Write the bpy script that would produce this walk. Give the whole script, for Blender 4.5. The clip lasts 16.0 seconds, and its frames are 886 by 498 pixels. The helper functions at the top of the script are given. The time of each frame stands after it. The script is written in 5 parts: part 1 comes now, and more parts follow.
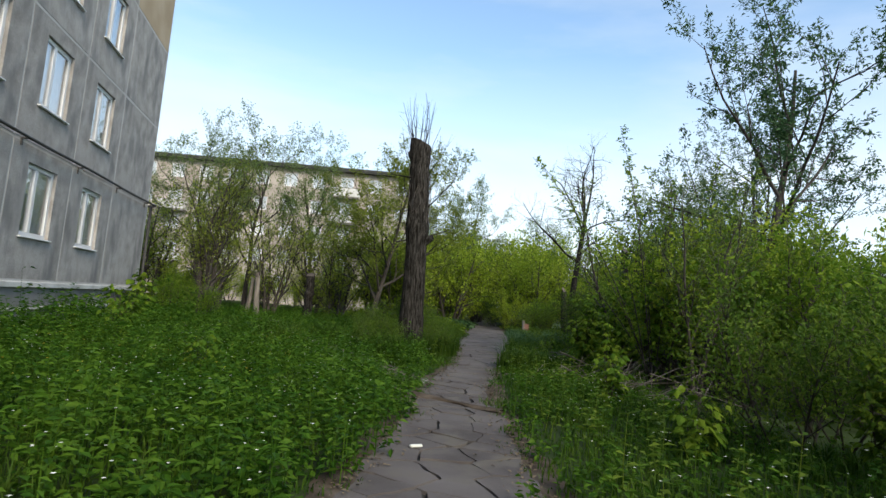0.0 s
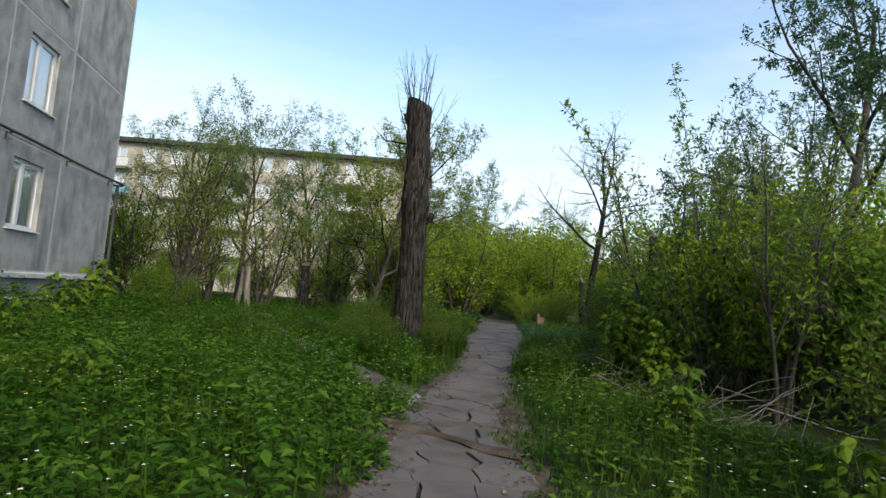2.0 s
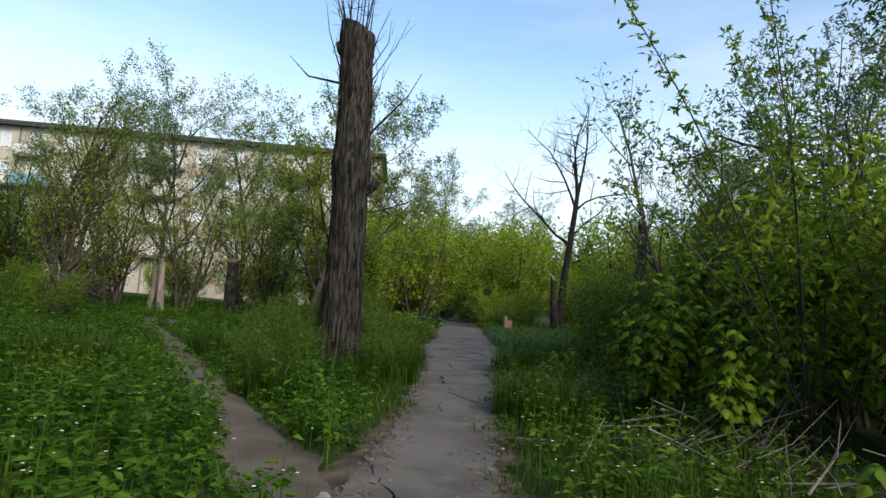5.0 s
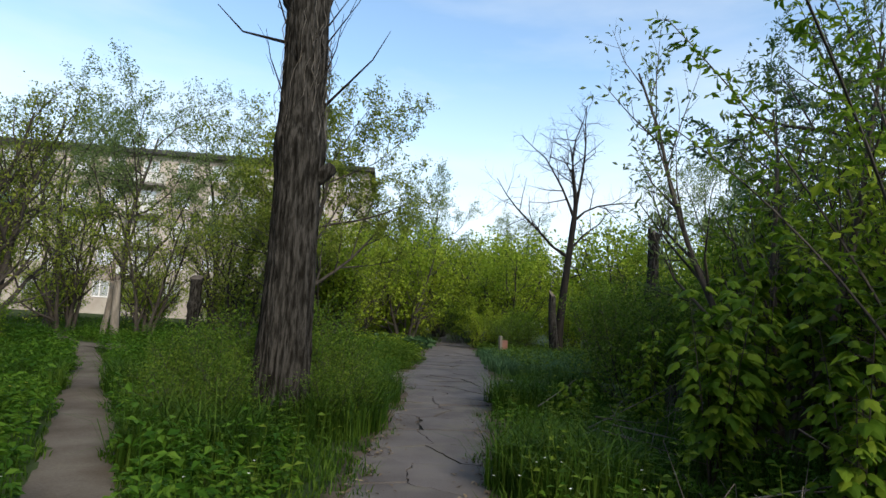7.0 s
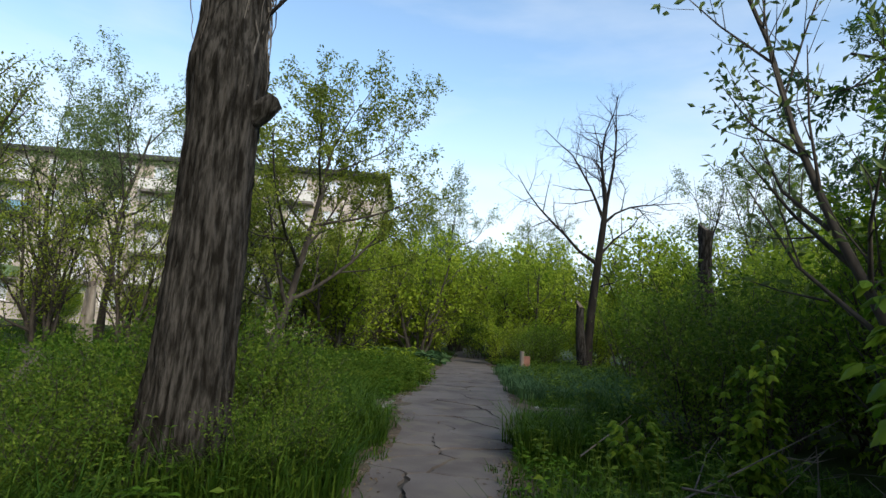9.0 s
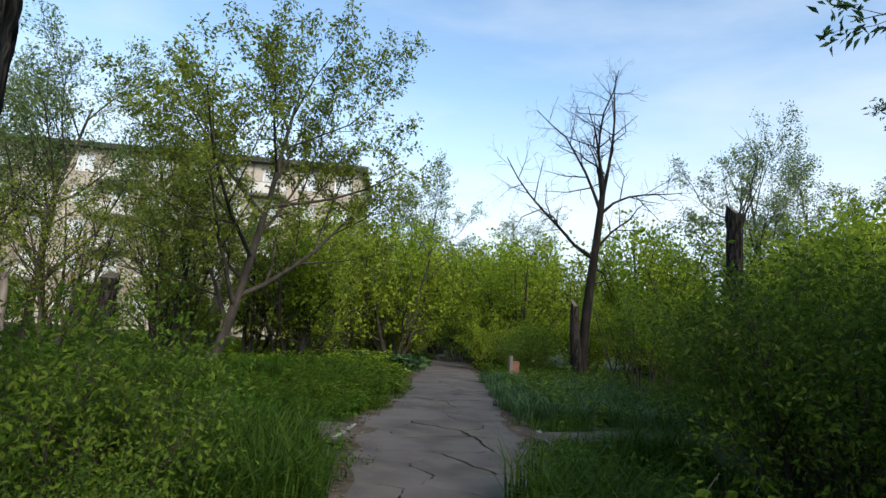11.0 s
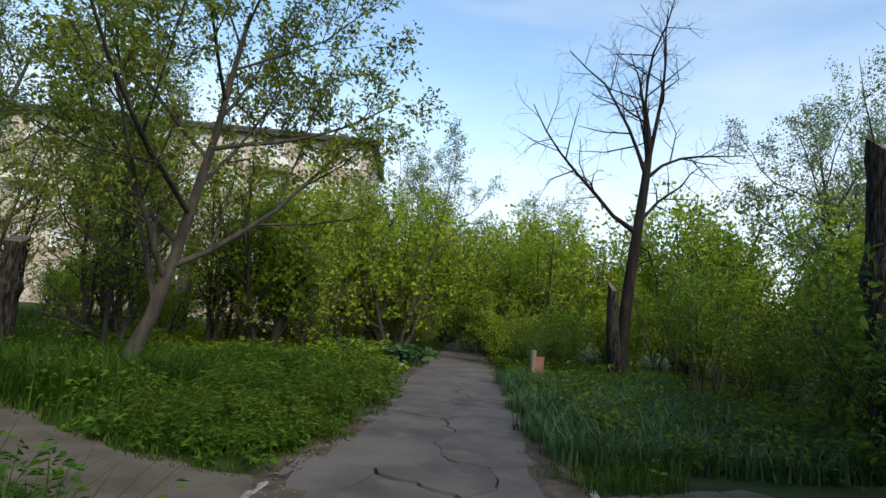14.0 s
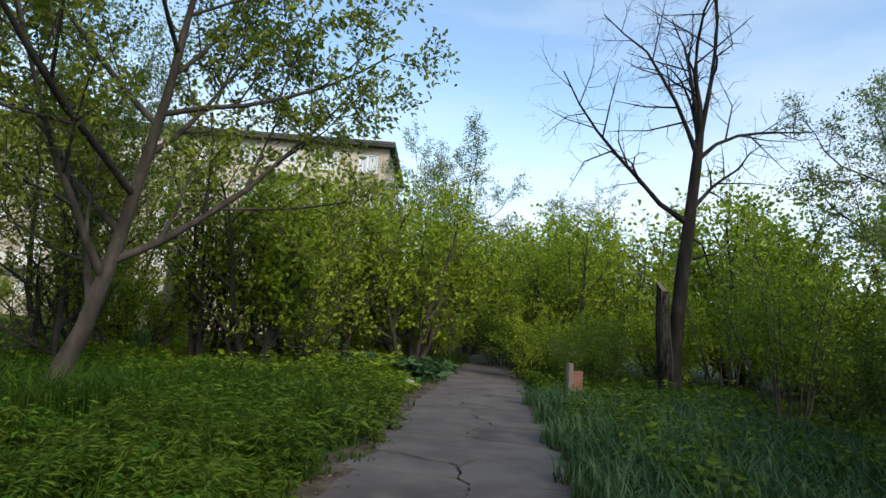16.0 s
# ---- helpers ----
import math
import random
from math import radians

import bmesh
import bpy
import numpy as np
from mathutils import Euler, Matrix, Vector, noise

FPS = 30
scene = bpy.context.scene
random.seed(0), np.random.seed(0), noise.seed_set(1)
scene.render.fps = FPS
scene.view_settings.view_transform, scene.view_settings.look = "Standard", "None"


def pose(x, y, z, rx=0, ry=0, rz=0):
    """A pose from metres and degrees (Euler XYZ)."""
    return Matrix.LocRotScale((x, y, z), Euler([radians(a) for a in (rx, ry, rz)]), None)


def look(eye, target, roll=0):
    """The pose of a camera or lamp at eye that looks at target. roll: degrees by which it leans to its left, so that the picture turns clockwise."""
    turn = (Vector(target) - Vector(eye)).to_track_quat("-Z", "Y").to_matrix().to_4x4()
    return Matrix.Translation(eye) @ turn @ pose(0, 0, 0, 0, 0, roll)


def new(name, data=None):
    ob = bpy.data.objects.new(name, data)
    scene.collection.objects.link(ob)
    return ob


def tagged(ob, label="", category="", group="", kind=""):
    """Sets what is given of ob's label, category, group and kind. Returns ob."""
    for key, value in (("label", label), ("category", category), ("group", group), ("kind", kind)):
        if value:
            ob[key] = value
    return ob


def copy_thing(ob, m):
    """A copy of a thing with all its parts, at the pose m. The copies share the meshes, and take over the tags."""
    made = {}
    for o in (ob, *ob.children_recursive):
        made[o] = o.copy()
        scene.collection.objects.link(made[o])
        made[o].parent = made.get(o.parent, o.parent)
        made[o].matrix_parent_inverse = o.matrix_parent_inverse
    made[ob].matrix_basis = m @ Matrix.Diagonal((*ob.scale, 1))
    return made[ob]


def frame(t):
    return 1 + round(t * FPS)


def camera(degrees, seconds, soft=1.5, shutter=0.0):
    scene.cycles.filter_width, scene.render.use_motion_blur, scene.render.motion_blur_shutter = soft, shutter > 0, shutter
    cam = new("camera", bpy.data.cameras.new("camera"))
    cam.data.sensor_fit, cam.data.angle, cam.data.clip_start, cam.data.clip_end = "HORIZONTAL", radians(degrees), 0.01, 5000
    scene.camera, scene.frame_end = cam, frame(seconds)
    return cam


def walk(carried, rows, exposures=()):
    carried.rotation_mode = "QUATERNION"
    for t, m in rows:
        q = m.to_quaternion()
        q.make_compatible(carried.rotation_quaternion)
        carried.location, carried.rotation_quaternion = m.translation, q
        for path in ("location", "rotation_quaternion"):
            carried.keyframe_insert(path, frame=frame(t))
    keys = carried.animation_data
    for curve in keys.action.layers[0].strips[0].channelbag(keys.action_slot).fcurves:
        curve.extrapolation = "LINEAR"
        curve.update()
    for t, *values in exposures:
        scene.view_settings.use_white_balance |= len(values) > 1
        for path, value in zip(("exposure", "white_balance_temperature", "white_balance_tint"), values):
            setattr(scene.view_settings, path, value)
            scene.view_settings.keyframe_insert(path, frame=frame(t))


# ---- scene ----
cam = camera(75.9, 16.0)
METRES, EYE, TILT, LEAN, TURN = 19.2, 1.32, -2.5, 0.0, -7.1
ROWS = [
    (0.0, 0.0, 0.0, 0.0, -0.67, 8.2, -4.67),
    (0.5, 0.0036, 0.0338, 0.001, 1.66, 9.31, -4.29),
    (1.0, 0.0045, 0.0644, 0.0028, 1.52, 9.49, -4.32),
    (1.5, 0.0086, 0.0986, 0.0033, 1.43, 9.09, -3.64),
    (2.0, 0.0105, 0.1308, 0.0055, 0.46, 7.34, -4.66),
    (2.5, 0.0146, 0.1619, 0.0055, -0.24, 8.77, -4.26),
    (3.0, 0.0174, 0.1944, 0.007, 1.37, 9.1, -4.5),
    (3.5, 0.0181, 0.226, 0.0081, 0.44, 9.29, -4.0),
    (4.0, 0.0175, 0.2573, 0.0104, 0.72, 8.22, -4.81),
    (4.5, 0.016, 0.2902, 0.012, -3.25, 7.6, -4.38),
    (7.0, 0.0349, 0.4282, 0.0195, -4.26, 9.7, -3.29),
    (7.5, 0.0391, 0.4586, 0.0199, -3.35, 9.92, -4.23),
    (8.0, 0.0448, 0.4921, 0.0211, -2.5, 10.57, -3.66),
    (10.5, 0.0604, 0.6444, 0.0297, -2.08, 11.11, -3.98),
    (11.0, 0.0619, 0.6798, 0.0316, -4.25, 11.16, -3.75),
    (11.5, 0.0671, 0.7103, 0.0322, -3.02, 10.69, -4.16),
    (12.0, 0.0703, 0.7398, 0.0337, -5.18, 9.45, -4.88),
    (12.5, 0.0749, 0.773, 0.0333, -4.55, 9.84, -4.93),
    (13.0, 0.0757, 0.8108, 0.0397, -6.36, 8.92, -5.34),
    (13.5, 0.0825, 0.8329, 0.038, -5.05, 10.23, -5.11),
    (14.0, 0.0883, 0.8687, 0.0428, -2.66, 9.7, -4.87),
    (14.5, 0.0922, 0.8963, 0.0433, -2.58, 9.86, -4.7),
    (15.0, 0.0959, 0.9277, 0.0431, -1.16, 10.16, -4.92),
    (15.5, 0.0983, 0.9574, 0.0429, -2.43, 11.43, -4.46),
    (16.0, 0.1031, 0.9905, 0.0454, -0.04, 10.61, -4.38),
]
walk(cam, [(t, pose(0, 0, EYE, TILT, LEAN, TURN) @ pose(METRES * x, METRES * y, METRES * z, 90 + pitch, roll, yaw)) for t, x, y, z, yaw, pitch, roll in ROWS],
     exposures=[(0.0, 0.8), (16.0, 0.8)])

# ---- world and sun ----
SUN_EL, SUN_AZ = radians(33), radians(163)   # azimuth clockwise from +y
world = bpy.data.worlds.new("sky_world")
scene.world = world
world.use_nodes = True
wn, wl = world.node_tree.nodes, world.node_tree.links
wn.clear()
w_out = wn.new("ShaderNodeOutputWorld")
w_bg = wn.new("ShaderNodeBackground")
w_sky = wn.new("ShaderNodeTexSky")
w_sky.sky_type, w_sky.sun_disc = "NISHITA", False
w_sky.sun_elevation, w_sky.sun_rotation = SUN_EL, SUN_AZ
w_sky.dust_density, w_sky.ozone_density, w_sky.air_density = 0.5, 1.2, 1.0
w_co = wn.new("ShaderNodeTexCoord")
w_map = wn.new("ShaderNodeMapping")
w_map.inputs["Scale"].default_value = (1.0, 1.6, 4.5)
w_map.inputs["Rotation"].default_value = (0.1, 0.25, 0.5)
w_no = wn.new("ShaderNodeTexNoise")
w_no.inputs["Scale"].default_value, w_no.inputs["Detail"].default_value = 1.7, 7.0
w_no.inputs["Roughness"].default_value = 0.52
w_ramp = wn.new("ShaderNodeValToRGB")
w_ramp.color_ramp.elements[0].position, w_ramp.color_ramp.elements[1].position = 0.42, 0.82
w_ramp.color_ramp.elements[1].color = (0.6, 0.6, 0.6, 1)
w_sep = wn.new("ShaderNodeSeparateXYZ")
w_hor = wn.new("ShaderNodeMapRange")         # thin haze thickens to the horizon
w_hor.inputs["From Min"].default_value, w_hor.inputs["From Max"].default_value = 0.05, 0.42
w_hor.inputs["To Min"].default_value, w_hor.inputs["To Max"].default_value = 0.75, 0.0
w_add = wn.new("ShaderNodeMath")
w_add.operation, w_add.use_clamp = "ADD", True
w_mix = wn.new("ShaderNodeMix")
w_mix.data_type = "RGBA"
w_mix.inputs["B"].default_value = (3.6, 3.85, 4.1, 1)
wl.new(w_co.outputs["Generated"], w_map.inputs["Vector"])
wl.new(w_map.outputs["Vector"], w_no.inputs["Vector"])
wl.new(w_no.outputs["Fac"], w_ramp.inputs["Fac"])
wl.new(w_co.outputs["Generated"], w_sep.inputs["Vector"])
wl.new(w_sep.outputs["Z"], w_hor.inputs["Value"])
wl.new(w_ramp.outputs["Color"], w_add.inputs[0])
wl.new(w_hor.outputs["Result"], w_add.inputs[1])
wl.new(w_add.outputs["Value"], w_mix.inputs["Factor"])
w_tint = wn.new("ShaderNodeMix")
w_tint.data_type, w_tint.blend_type = "RGBA", "MULTIPLY"
w_tint.inputs["Factor"].default_value, w_tint.inputs["B"].default_value = 1.0, (1.03, 1.07, 1.02, 1)
wl.new(w_sky.outputs["Color"], w_tint.inputs["A"])
wl.new(w_tint.outputs["Result"], w_mix.inputs["A"])
wl.new(w_mix.outputs["Result"], w_bg.inputs["Color"])
w_bg.inputs["Strength"].default_value = 0.165
wl.new(w_bg.outputs["Background"], w_out.inputs["Surface"])

sun = new("sun", bpy.data.lights.new("sun", "SUN"))
sun.data.energy, sun.data.angle, sun.data.color = 2.05, radians(18), (1.0, 0.87, 0.68)
to_sun = Vector((math.sin(SUN_AZ) * math.cos(SUN_EL), math.cos(SUN_AZ) * math.cos(SUN_EL), math.sin(SUN_EL)))
sun.matrix_world = look((0, 0, 60), Vector((0, 0, 60)) - to_sun)


# ---- materials ----
def mat(name, colors, scale=4.0, rough=0.8, bump=0.2, detail=8.0, stretch=(1, 1, 1), fine=60.0, metal=0.0,
        island=0.0, each=0.0, leaf=0.0, coords="Object", spec=0.5, stains=None, span=(0.28, 0.72), deep=0.02):
    """A procedural surface: two or three colours over a large noise, a fine grain, relief, and a change from piece to piece."""
    m = bpy.data.materials.new(name)
    m.use_nodes = True
    n, l = m.node_tree.nodes, m.node_tree.links
    b = n["Principled BSDF"]
    b.inputs["Roughness"].default_value, b.inputs["Metallic"].default_value = rough, metal
    b.inputs["Specular IOR Level"].default_value = spec
    co, mp = n.new("ShaderNodeTexCoord"), n.new("ShaderNodeMapping")
    mp.inputs["Scale"].default_value = stretch
    l.new(co.outputs[coords], mp.inputs["Vector"])
    big, small = n.new("ShaderNodeTexNoise"), n.new("ShaderNodeTexNoise")
    big.inputs["Scale"].default_value, big.inputs["Detail"].default_value = scale, detail
    small.inputs["Scale"].default_value, small.inputs["Detail"].default_value = fine, 4.0
    l.new(mp.outputs["Vector"], big.inputs["Vector"])
    l.new(mp.outputs["Vector"], small.inputs["Vector"])
    mixv = n.new("ShaderNodeMath")
    mixv.operation, mixv.inputs[1].default_value = "MULTIPLY_ADD", 0.35
    shift = n.new("ShaderNodeMath")
    shift.operation, shift.inputs[1].default_value = "SUBTRACT", 0.175
    l.new(small.outputs["Fac"], mixv.inputs[0])
    l.new(big.outputs["Fac"], mixv.inputs[2])
    l.new(mixv.outputs["Value"], shift.inputs[0])
    last = shift.outputs["Value"]
    for amount, kind in ((island, "ShaderNodeNewGeometry"), (each, "ShaderNodeObjectInfo")):
        if amount:
            src = n.new(kind)
            sock = src.outputs["Random Per Island"] if island and kind == "ShaderNodeNewGeometry" else src.outputs["Random"]
            a, c = n.new("ShaderNodeMath"), n.new("ShaderNodeMath")
            a.operation, a.inputs[1].default_value, a.inputs[2].default_value = "MULTIPLY_ADD", amount, -amount / 2
            c.operation = "ADD"
            l.new(sock, a.inputs[0])
            l.new(a.outputs["Value"], c.inputs[0])
            l.new(last, c.inputs[1])
            last = c.outputs["Value"]
    ramp = n.new("ShaderNodeValToRGB")
    cr = ramp.color_ramp
    k = len(colors)
    cr.elements[0].position, cr.elements[1].position = span
    cr.elements[0].color, cr.elements[1].color = (*colors[0], 1), (*colors[-1], 1)
    for i in range(1, k - 1):
        e = cr.elements.new(span[0] + (span[1] - span[0]) * i / (k - 1))
        e.color = (*colors[i], 1)
    l.new(last, ramp.inputs["Fac"])
    col = ramp.outputs["Color"]
    if stains:
        sn, sr, sm = n.new("ShaderNodeTexNoise"), n.new("ShaderNodeValToRGB"), n.new("ShaderNodeMix")
        sn.inputs["Scale"].default_value, sn.inputs["Detail"].default_value = stains[1], 6.0
        smap = n.new("ShaderNodeMapping")
        smap.inputs["Scale"].default_value = stains[2]
        l.new(co.outputs[coords], smap.inputs["Vector"])
        l.new(smap.outputs["Vector"], sn.inputs["Vector"])
        sr.color_ramp.elements[0].position, sr.color_ramp.elements[1].position = 0.5, 0.68
        l.new(sn.outputs["Fac"], sr.inputs["Fac"])
        sm.data_type = "RGBA"
        sm.inputs["B"].default_value = (*stains[0], 1)
        l.new(sr.outputs["Color"], sm.inputs["Factor"])
        l.new(col, sm.inputs["A"])
        col = sm.outputs["Result"]
    l.new(col, b.inputs["Base Color"])
    if bump:
        bp = n.new("ShaderNodeBump")
        bp.inputs["Strength"].default_value, bp.inputs["Distance"].default_value = bump, deep
        l.new(shift.outputs["Value"], bp.inputs["Height"])
        l.new(bp.outputs["Normal"], b.inputs["Normal"])
    if leaf:
        tr, mx = n.new("ShaderNodeBsdfTranslucent"), n.new("ShaderNodeMixShader")
        mx.inputs["Fac"].default_value = leaf
        l.new(col, tr.inputs["Color"])
        l.new(b.outputs["BSDF"], mx.inputs[1])
        l.new(tr.outputs["BSDF"], mx.inputs[2])
        l.new(mx.outputs["Shader"], n["Material Output"].inputs["Surface"])
    return m


def glass_mat():
    m = bpy.data.materials.new("window_glass")
    m.use_nodes = True
    n, l = m.node_tree.nodes, m.node_tree.links
    n.remove(n["Principled BSDF"])
    g, t, mx = n.new("ShaderNodeBsdfGlossy"), n.new("ShaderNodeBsdfTransparent"), n.new("ShaderNodeMixShader")
    f, k = n.new("ShaderNodeLayerWeight"), n.new("ShaderNodeMath")
    g.inputs["Roughness"].default_value = 0.02
    f.inputs["Blend"].default_value = 0.35
    k.operation, k.inputs[1].default_value, k.inputs[2].default_value = "MULTIPLY_ADD", 0.6, 0.1
    l.new(f.outputs["Facing"], k.inputs[0])
    l.new(k.outputs["Value"], mx.inputs["Fac"])
    l.new(t.outputs["BSDF"], mx.inputs[1])
    l.new(g.outputs["BSDF"], mx.inputs[2])
    l.new(mx.outputs["Shader"], n["Material Output"].inputs["Surface"])
    return m


def leafy(name, a, b, c, through_light=0.38):
    return mat(name, (a, b, c), scale=0.7, rough=0.62, bump=0, island=0.6, fine=9.0, leaf=through_light, spec=0.14)


M_GLASS = glass_mat()
M_SOIL = mat("meadow_soil", ((0.02, 0.03, 0.012), (0.035, 0.055, 0.018), (0.05, 0.07, 0.025)), scale=1.2, bump=0.6, fine=30, spec=0.05)
M_DIRT = mat("trodden_earth", ((0.0720, 0.0595, 0.0462), (0.1116, 0.0945, 0.0762), (0.1512, 0.1330, 0.1088)), scale=1.6, bump=0.7, fine=45, rough=0.95, spec=0.1)
M_VERGE = mat("brown_verge_soil", ((0.045, 0.036, 0.028), (0.085, 0.068, 0.053), (0.14, 0.115, 0.09)), scale=4, bump=0.8, fine=60, rough=1.0, spec=0.05)
M_BED = mat("crack_earth", ((0.015, 0.014, 0.012), (0.035, 0.032, 0.027)), scale=5, bump=0.8, rough=1.0)
M_ASPH = mat("old_asphalt", ((0.0779, 0.0689, 0.0655), (0.1132, 0.1009, 0.0966), (0.1517, 0.1378, 0.1327)), scale=1.3, bump=0.55, fine=110, rough=0.92,
             each=0.12, spec=0.15, coords="Object", stains=((0.135, 0.122, 0.105), 2.6, (1, 1, 1)))
M_KERB = mat("worn_concrete", ((0.1496, 0.1428, 0.1292), (0.2244, 0.2176, 0.1972), (0.2856, 0.2788, 0.2584)), scale=3, bump=0.6, fine=60, rough=0.9)
M_BARK = mat("furrowed_bark", ((0.0086, 0.0077, 0.0063), (0.0275, 0.0259, 0.0231), (0.0550, 0.0518, 0.0473)), scale=24, bump=1.0, stretch=(1, 1, 0.16), fine=80, rough=0.97, span=(0.38, 0.64), deep=0.03, spec=0.1)
M_TWIG = mat("grey_twig_bark", ((0.0188, 0.0158, 0.0135), (0.0360, 0.0307, 0.0255), (0.0713, 0.0622, 0.0525)), scale=6, bump=0.4, stretch=(1, 1, 0.3), fine=30, rough=0.9)
M_PALE = mat("pale_peeling_bark", ((0.09, 0.078, 0.064), (0.19, 0.17, 0.145), (0.31, 0.28, 0.245)), scale=6, bump=0.6, stretch=(1, 1, 0.2), fine=30, rough=0.9)
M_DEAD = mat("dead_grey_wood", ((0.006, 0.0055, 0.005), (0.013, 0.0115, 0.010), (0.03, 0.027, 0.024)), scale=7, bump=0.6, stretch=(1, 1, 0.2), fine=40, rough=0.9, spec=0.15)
M_STICK = mat("bleached_sticks", ((0.06, 0.053, 0.045), (0.11, 0.098, 0.084), (0.18, 0.163, 0.14)), scale=7, bump=0.4, island=0.4, rough=0.9)
M_CUT = mat("sawn_wood_end", ((0.07, 0.055, 0.042), (0.13, 0.105, 0.08)), scale=12, bump=0.4)
L_YEL = leafy("leaf_yellow_green", (0.147, 0.227, 0.018), (0.236, 0.330, 0.026), (0.334, 0.422, 0.04), 0.5)
L_MID = leafy("leaf_fresh_green", (0.074, 0.154, 0.012), (0.133, 0.232, 0.018), (0.212, 0.309, 0.028), 0.5)
L_DRK = leafy("leaf_deep_green", (0.05, 0.105, 0.012), (0.09, 0.16, 0.018), (0.145, 0.215, 0.026), 0.45)
L_OLV = leafy("leaf_olive_young", (0.098, 0.138, 0.022), (0.162, 0.209, 0.03), (0.245, 0.297, 0.045), 0.48)
L_GRY = leafy("leaf_silver_green", (0.083, 0.132, 0.045), (0.133, 0.193, 0.06), (0.197, 0.264, 0.09), 0.42)
L_YOU = leafy("leaf_young_gold_green", (0.128, 0.182, 0.022), (0.197, 0.264, 0.032), (0.285, 0.352, 0.05), 0.5)
L_BLU = leafy("leaf_blue_green", (0.034, 0.082, 0.033), (0.059, 0.124, 0.048), (0.098, 0.170, 0.07), 0.3)
L_GRS = leafy("grass_blades", (0.024, 0.064, 0.006), (0.043, 0.097, 0.010), (0.079, 0.139, 0.016), 0.4)
L_WEED = leafy("weed_leaves", (0.028, 0.084, 0.006), (0.055, 0.133, 0.010), (0.097, 0.189, 0.017), 0.42)
M_WHITE_FL = mat("white_petals", ((0.6, 0.62, 0.55), (0.8, 0.8, 0.74)), bump=0, rough=0.7)
M_YEL_FL = mat("yellow_petals", ((0.55, 0.42, 0.03), (0.75, 0.62, 0.06)), bump=0, rough=0.7)
M_PANEL = mat("grey_render_panel", ((0.235, 0.22, 0.20), (0.345, 0.325, 0.298), (0.44, 0.415, 0.385)), scale=2.2, bump=1.0, fine=26, rough=0.95, each=0.16, deep=0.035,
              stains=((0.19, 0.185, 0.178), 1.6, (1, 1, 0.4)))
M_PANEL_W = mat("ochre_insulated_panel", ((0.36, 0.27, 0.17), (0.44, 0.34, 0.22), (0.5, 0.4, 0.28)), scale=0.8, bump=0.4, fine=40, rough=0.95, each=0.1)
M_JOINT = mat("light_joint_mortar", ((0.42, 0.405, 0.38), (0.54, 0.525, 0.5)), scale=3, bump=0.4, rough=0.95)
M_PLINTH = mat("damp_plinth_render", ((0.12, 0.115, 0.11), (0.19, 0.185, 0.175), (0.26, 0.25, 0.24)), scale=0.9, bump=0.6, fine=35, rough=0.95)
M_LEDGE = mat("whitewashed_ledge", ((0.42, 0.41, 0.38), (0.55, 0.54, 0.51), (0.64, 0.63, 0.6)), scale=2, bump=0.4, rough=0.9)
M_PVC = mat("white_window_plastic", ((0.68, 0.68, 0.67), (0.78, 0.78, 0.77)), scale=2, bump=0.05, rough=0.4)
M_CURT = mat("pale_net_curtain", ((0.5, 0.54, 0.57), (0.68, 0.71, 0.72), (0.78, 0.8, 0.8)), scale=3, bump=0.5, stretch=(6, 6, 0.3), fine=20, each=0.35)
# near-black colour stands in for the shade inside unlit rooms
M_ROOM_SHADE = mat("painted_room_shade", ((0.03, 0.03, 0.032), (0.06, 0.058, 0.055)), scale=2, bump=0)
M_PIPE = mat("black_painted_pipe", ((0.03, 0.03, 0.03), (0.06, 0.056, 0.05)), scale=8, bump=0.2, rough=0.6)
M_BRICK = mat("buff_silicate_wall", ((0.33, 0.29, 0.245), (0.42, 0.375, 0.32), (0.50, 0.45, 0.39)), scale=0.35, bump=0.3, fine=14, rough=0.95,
              stains=((0.27, 0.22, 0.175), 0.25, (1, 1, 1.6)))
M_ROOF = mat("tarred_roof_edge", ((0.03, 0.032, 0.03), (0.07, 0.07, 0.065)), scale=1.5, bump=0.4, rough=0.9)
M_BALC_W = mat("white_balcony_sheet", ((0.5, 0.49, 0.46), (0.66, 0.65, 0.62)), scale=1.2, bump=0.3, stretch=(9, 1, 1), rough=0.7)
M_BALC_B = mat("blue_balcony_sheet", ((0.13, 0.28, 0.36), (0.22, 0.4, 0.48)), scale=1.2, bump=0.3, rough=0.7)
M_BALC_G = mat("green_balcony_sheet", ((0.1, 0.16, 0.07), (0.17, 0.24, 0.11)), scale=1.2, bump=0.3, rough=0.7)
M_SLAB = mat("balcony_slab", ((0.12, 0.11, 0.1), (0.24, 0.22, 0.2)), scale=1.2, bump=0.3, rough=0.9)
M_RUST = mat("weathered_red_board", ((0.13, 0.06, 0.045), (0.22, 0.11, 0.08)), scale=5, bump=0.4, rough=0.9)
M_FAR = leafy("far_wood_leaves", (0.05, 0.085, 0.03), (0.08, 0.125, 0.04), (0.12, 0.165, 0.055), 0.3)


# ---- building blocks ----
def empty(name, m=None, label="", category="", group="", kind=""):
    ob = new(name)
    ob.empty_display_size = 0.2
    if m is not None:
        ob.matrix_world = m
    return tagged(ob, label, category, group, kind)


def link(name, me, parent=None, label=""):
    ob = new(name, me)
    if parent is not None:
        ob.parent = parent
    return tagged(ob, label)


def part(name, bm, material, parent, label=""):
    me = bpy.data.meshes.new(name)
    bm.to_mesh(me)
    bm.free()
    me.materials.append(material)
    return link(name, me, parent, label)


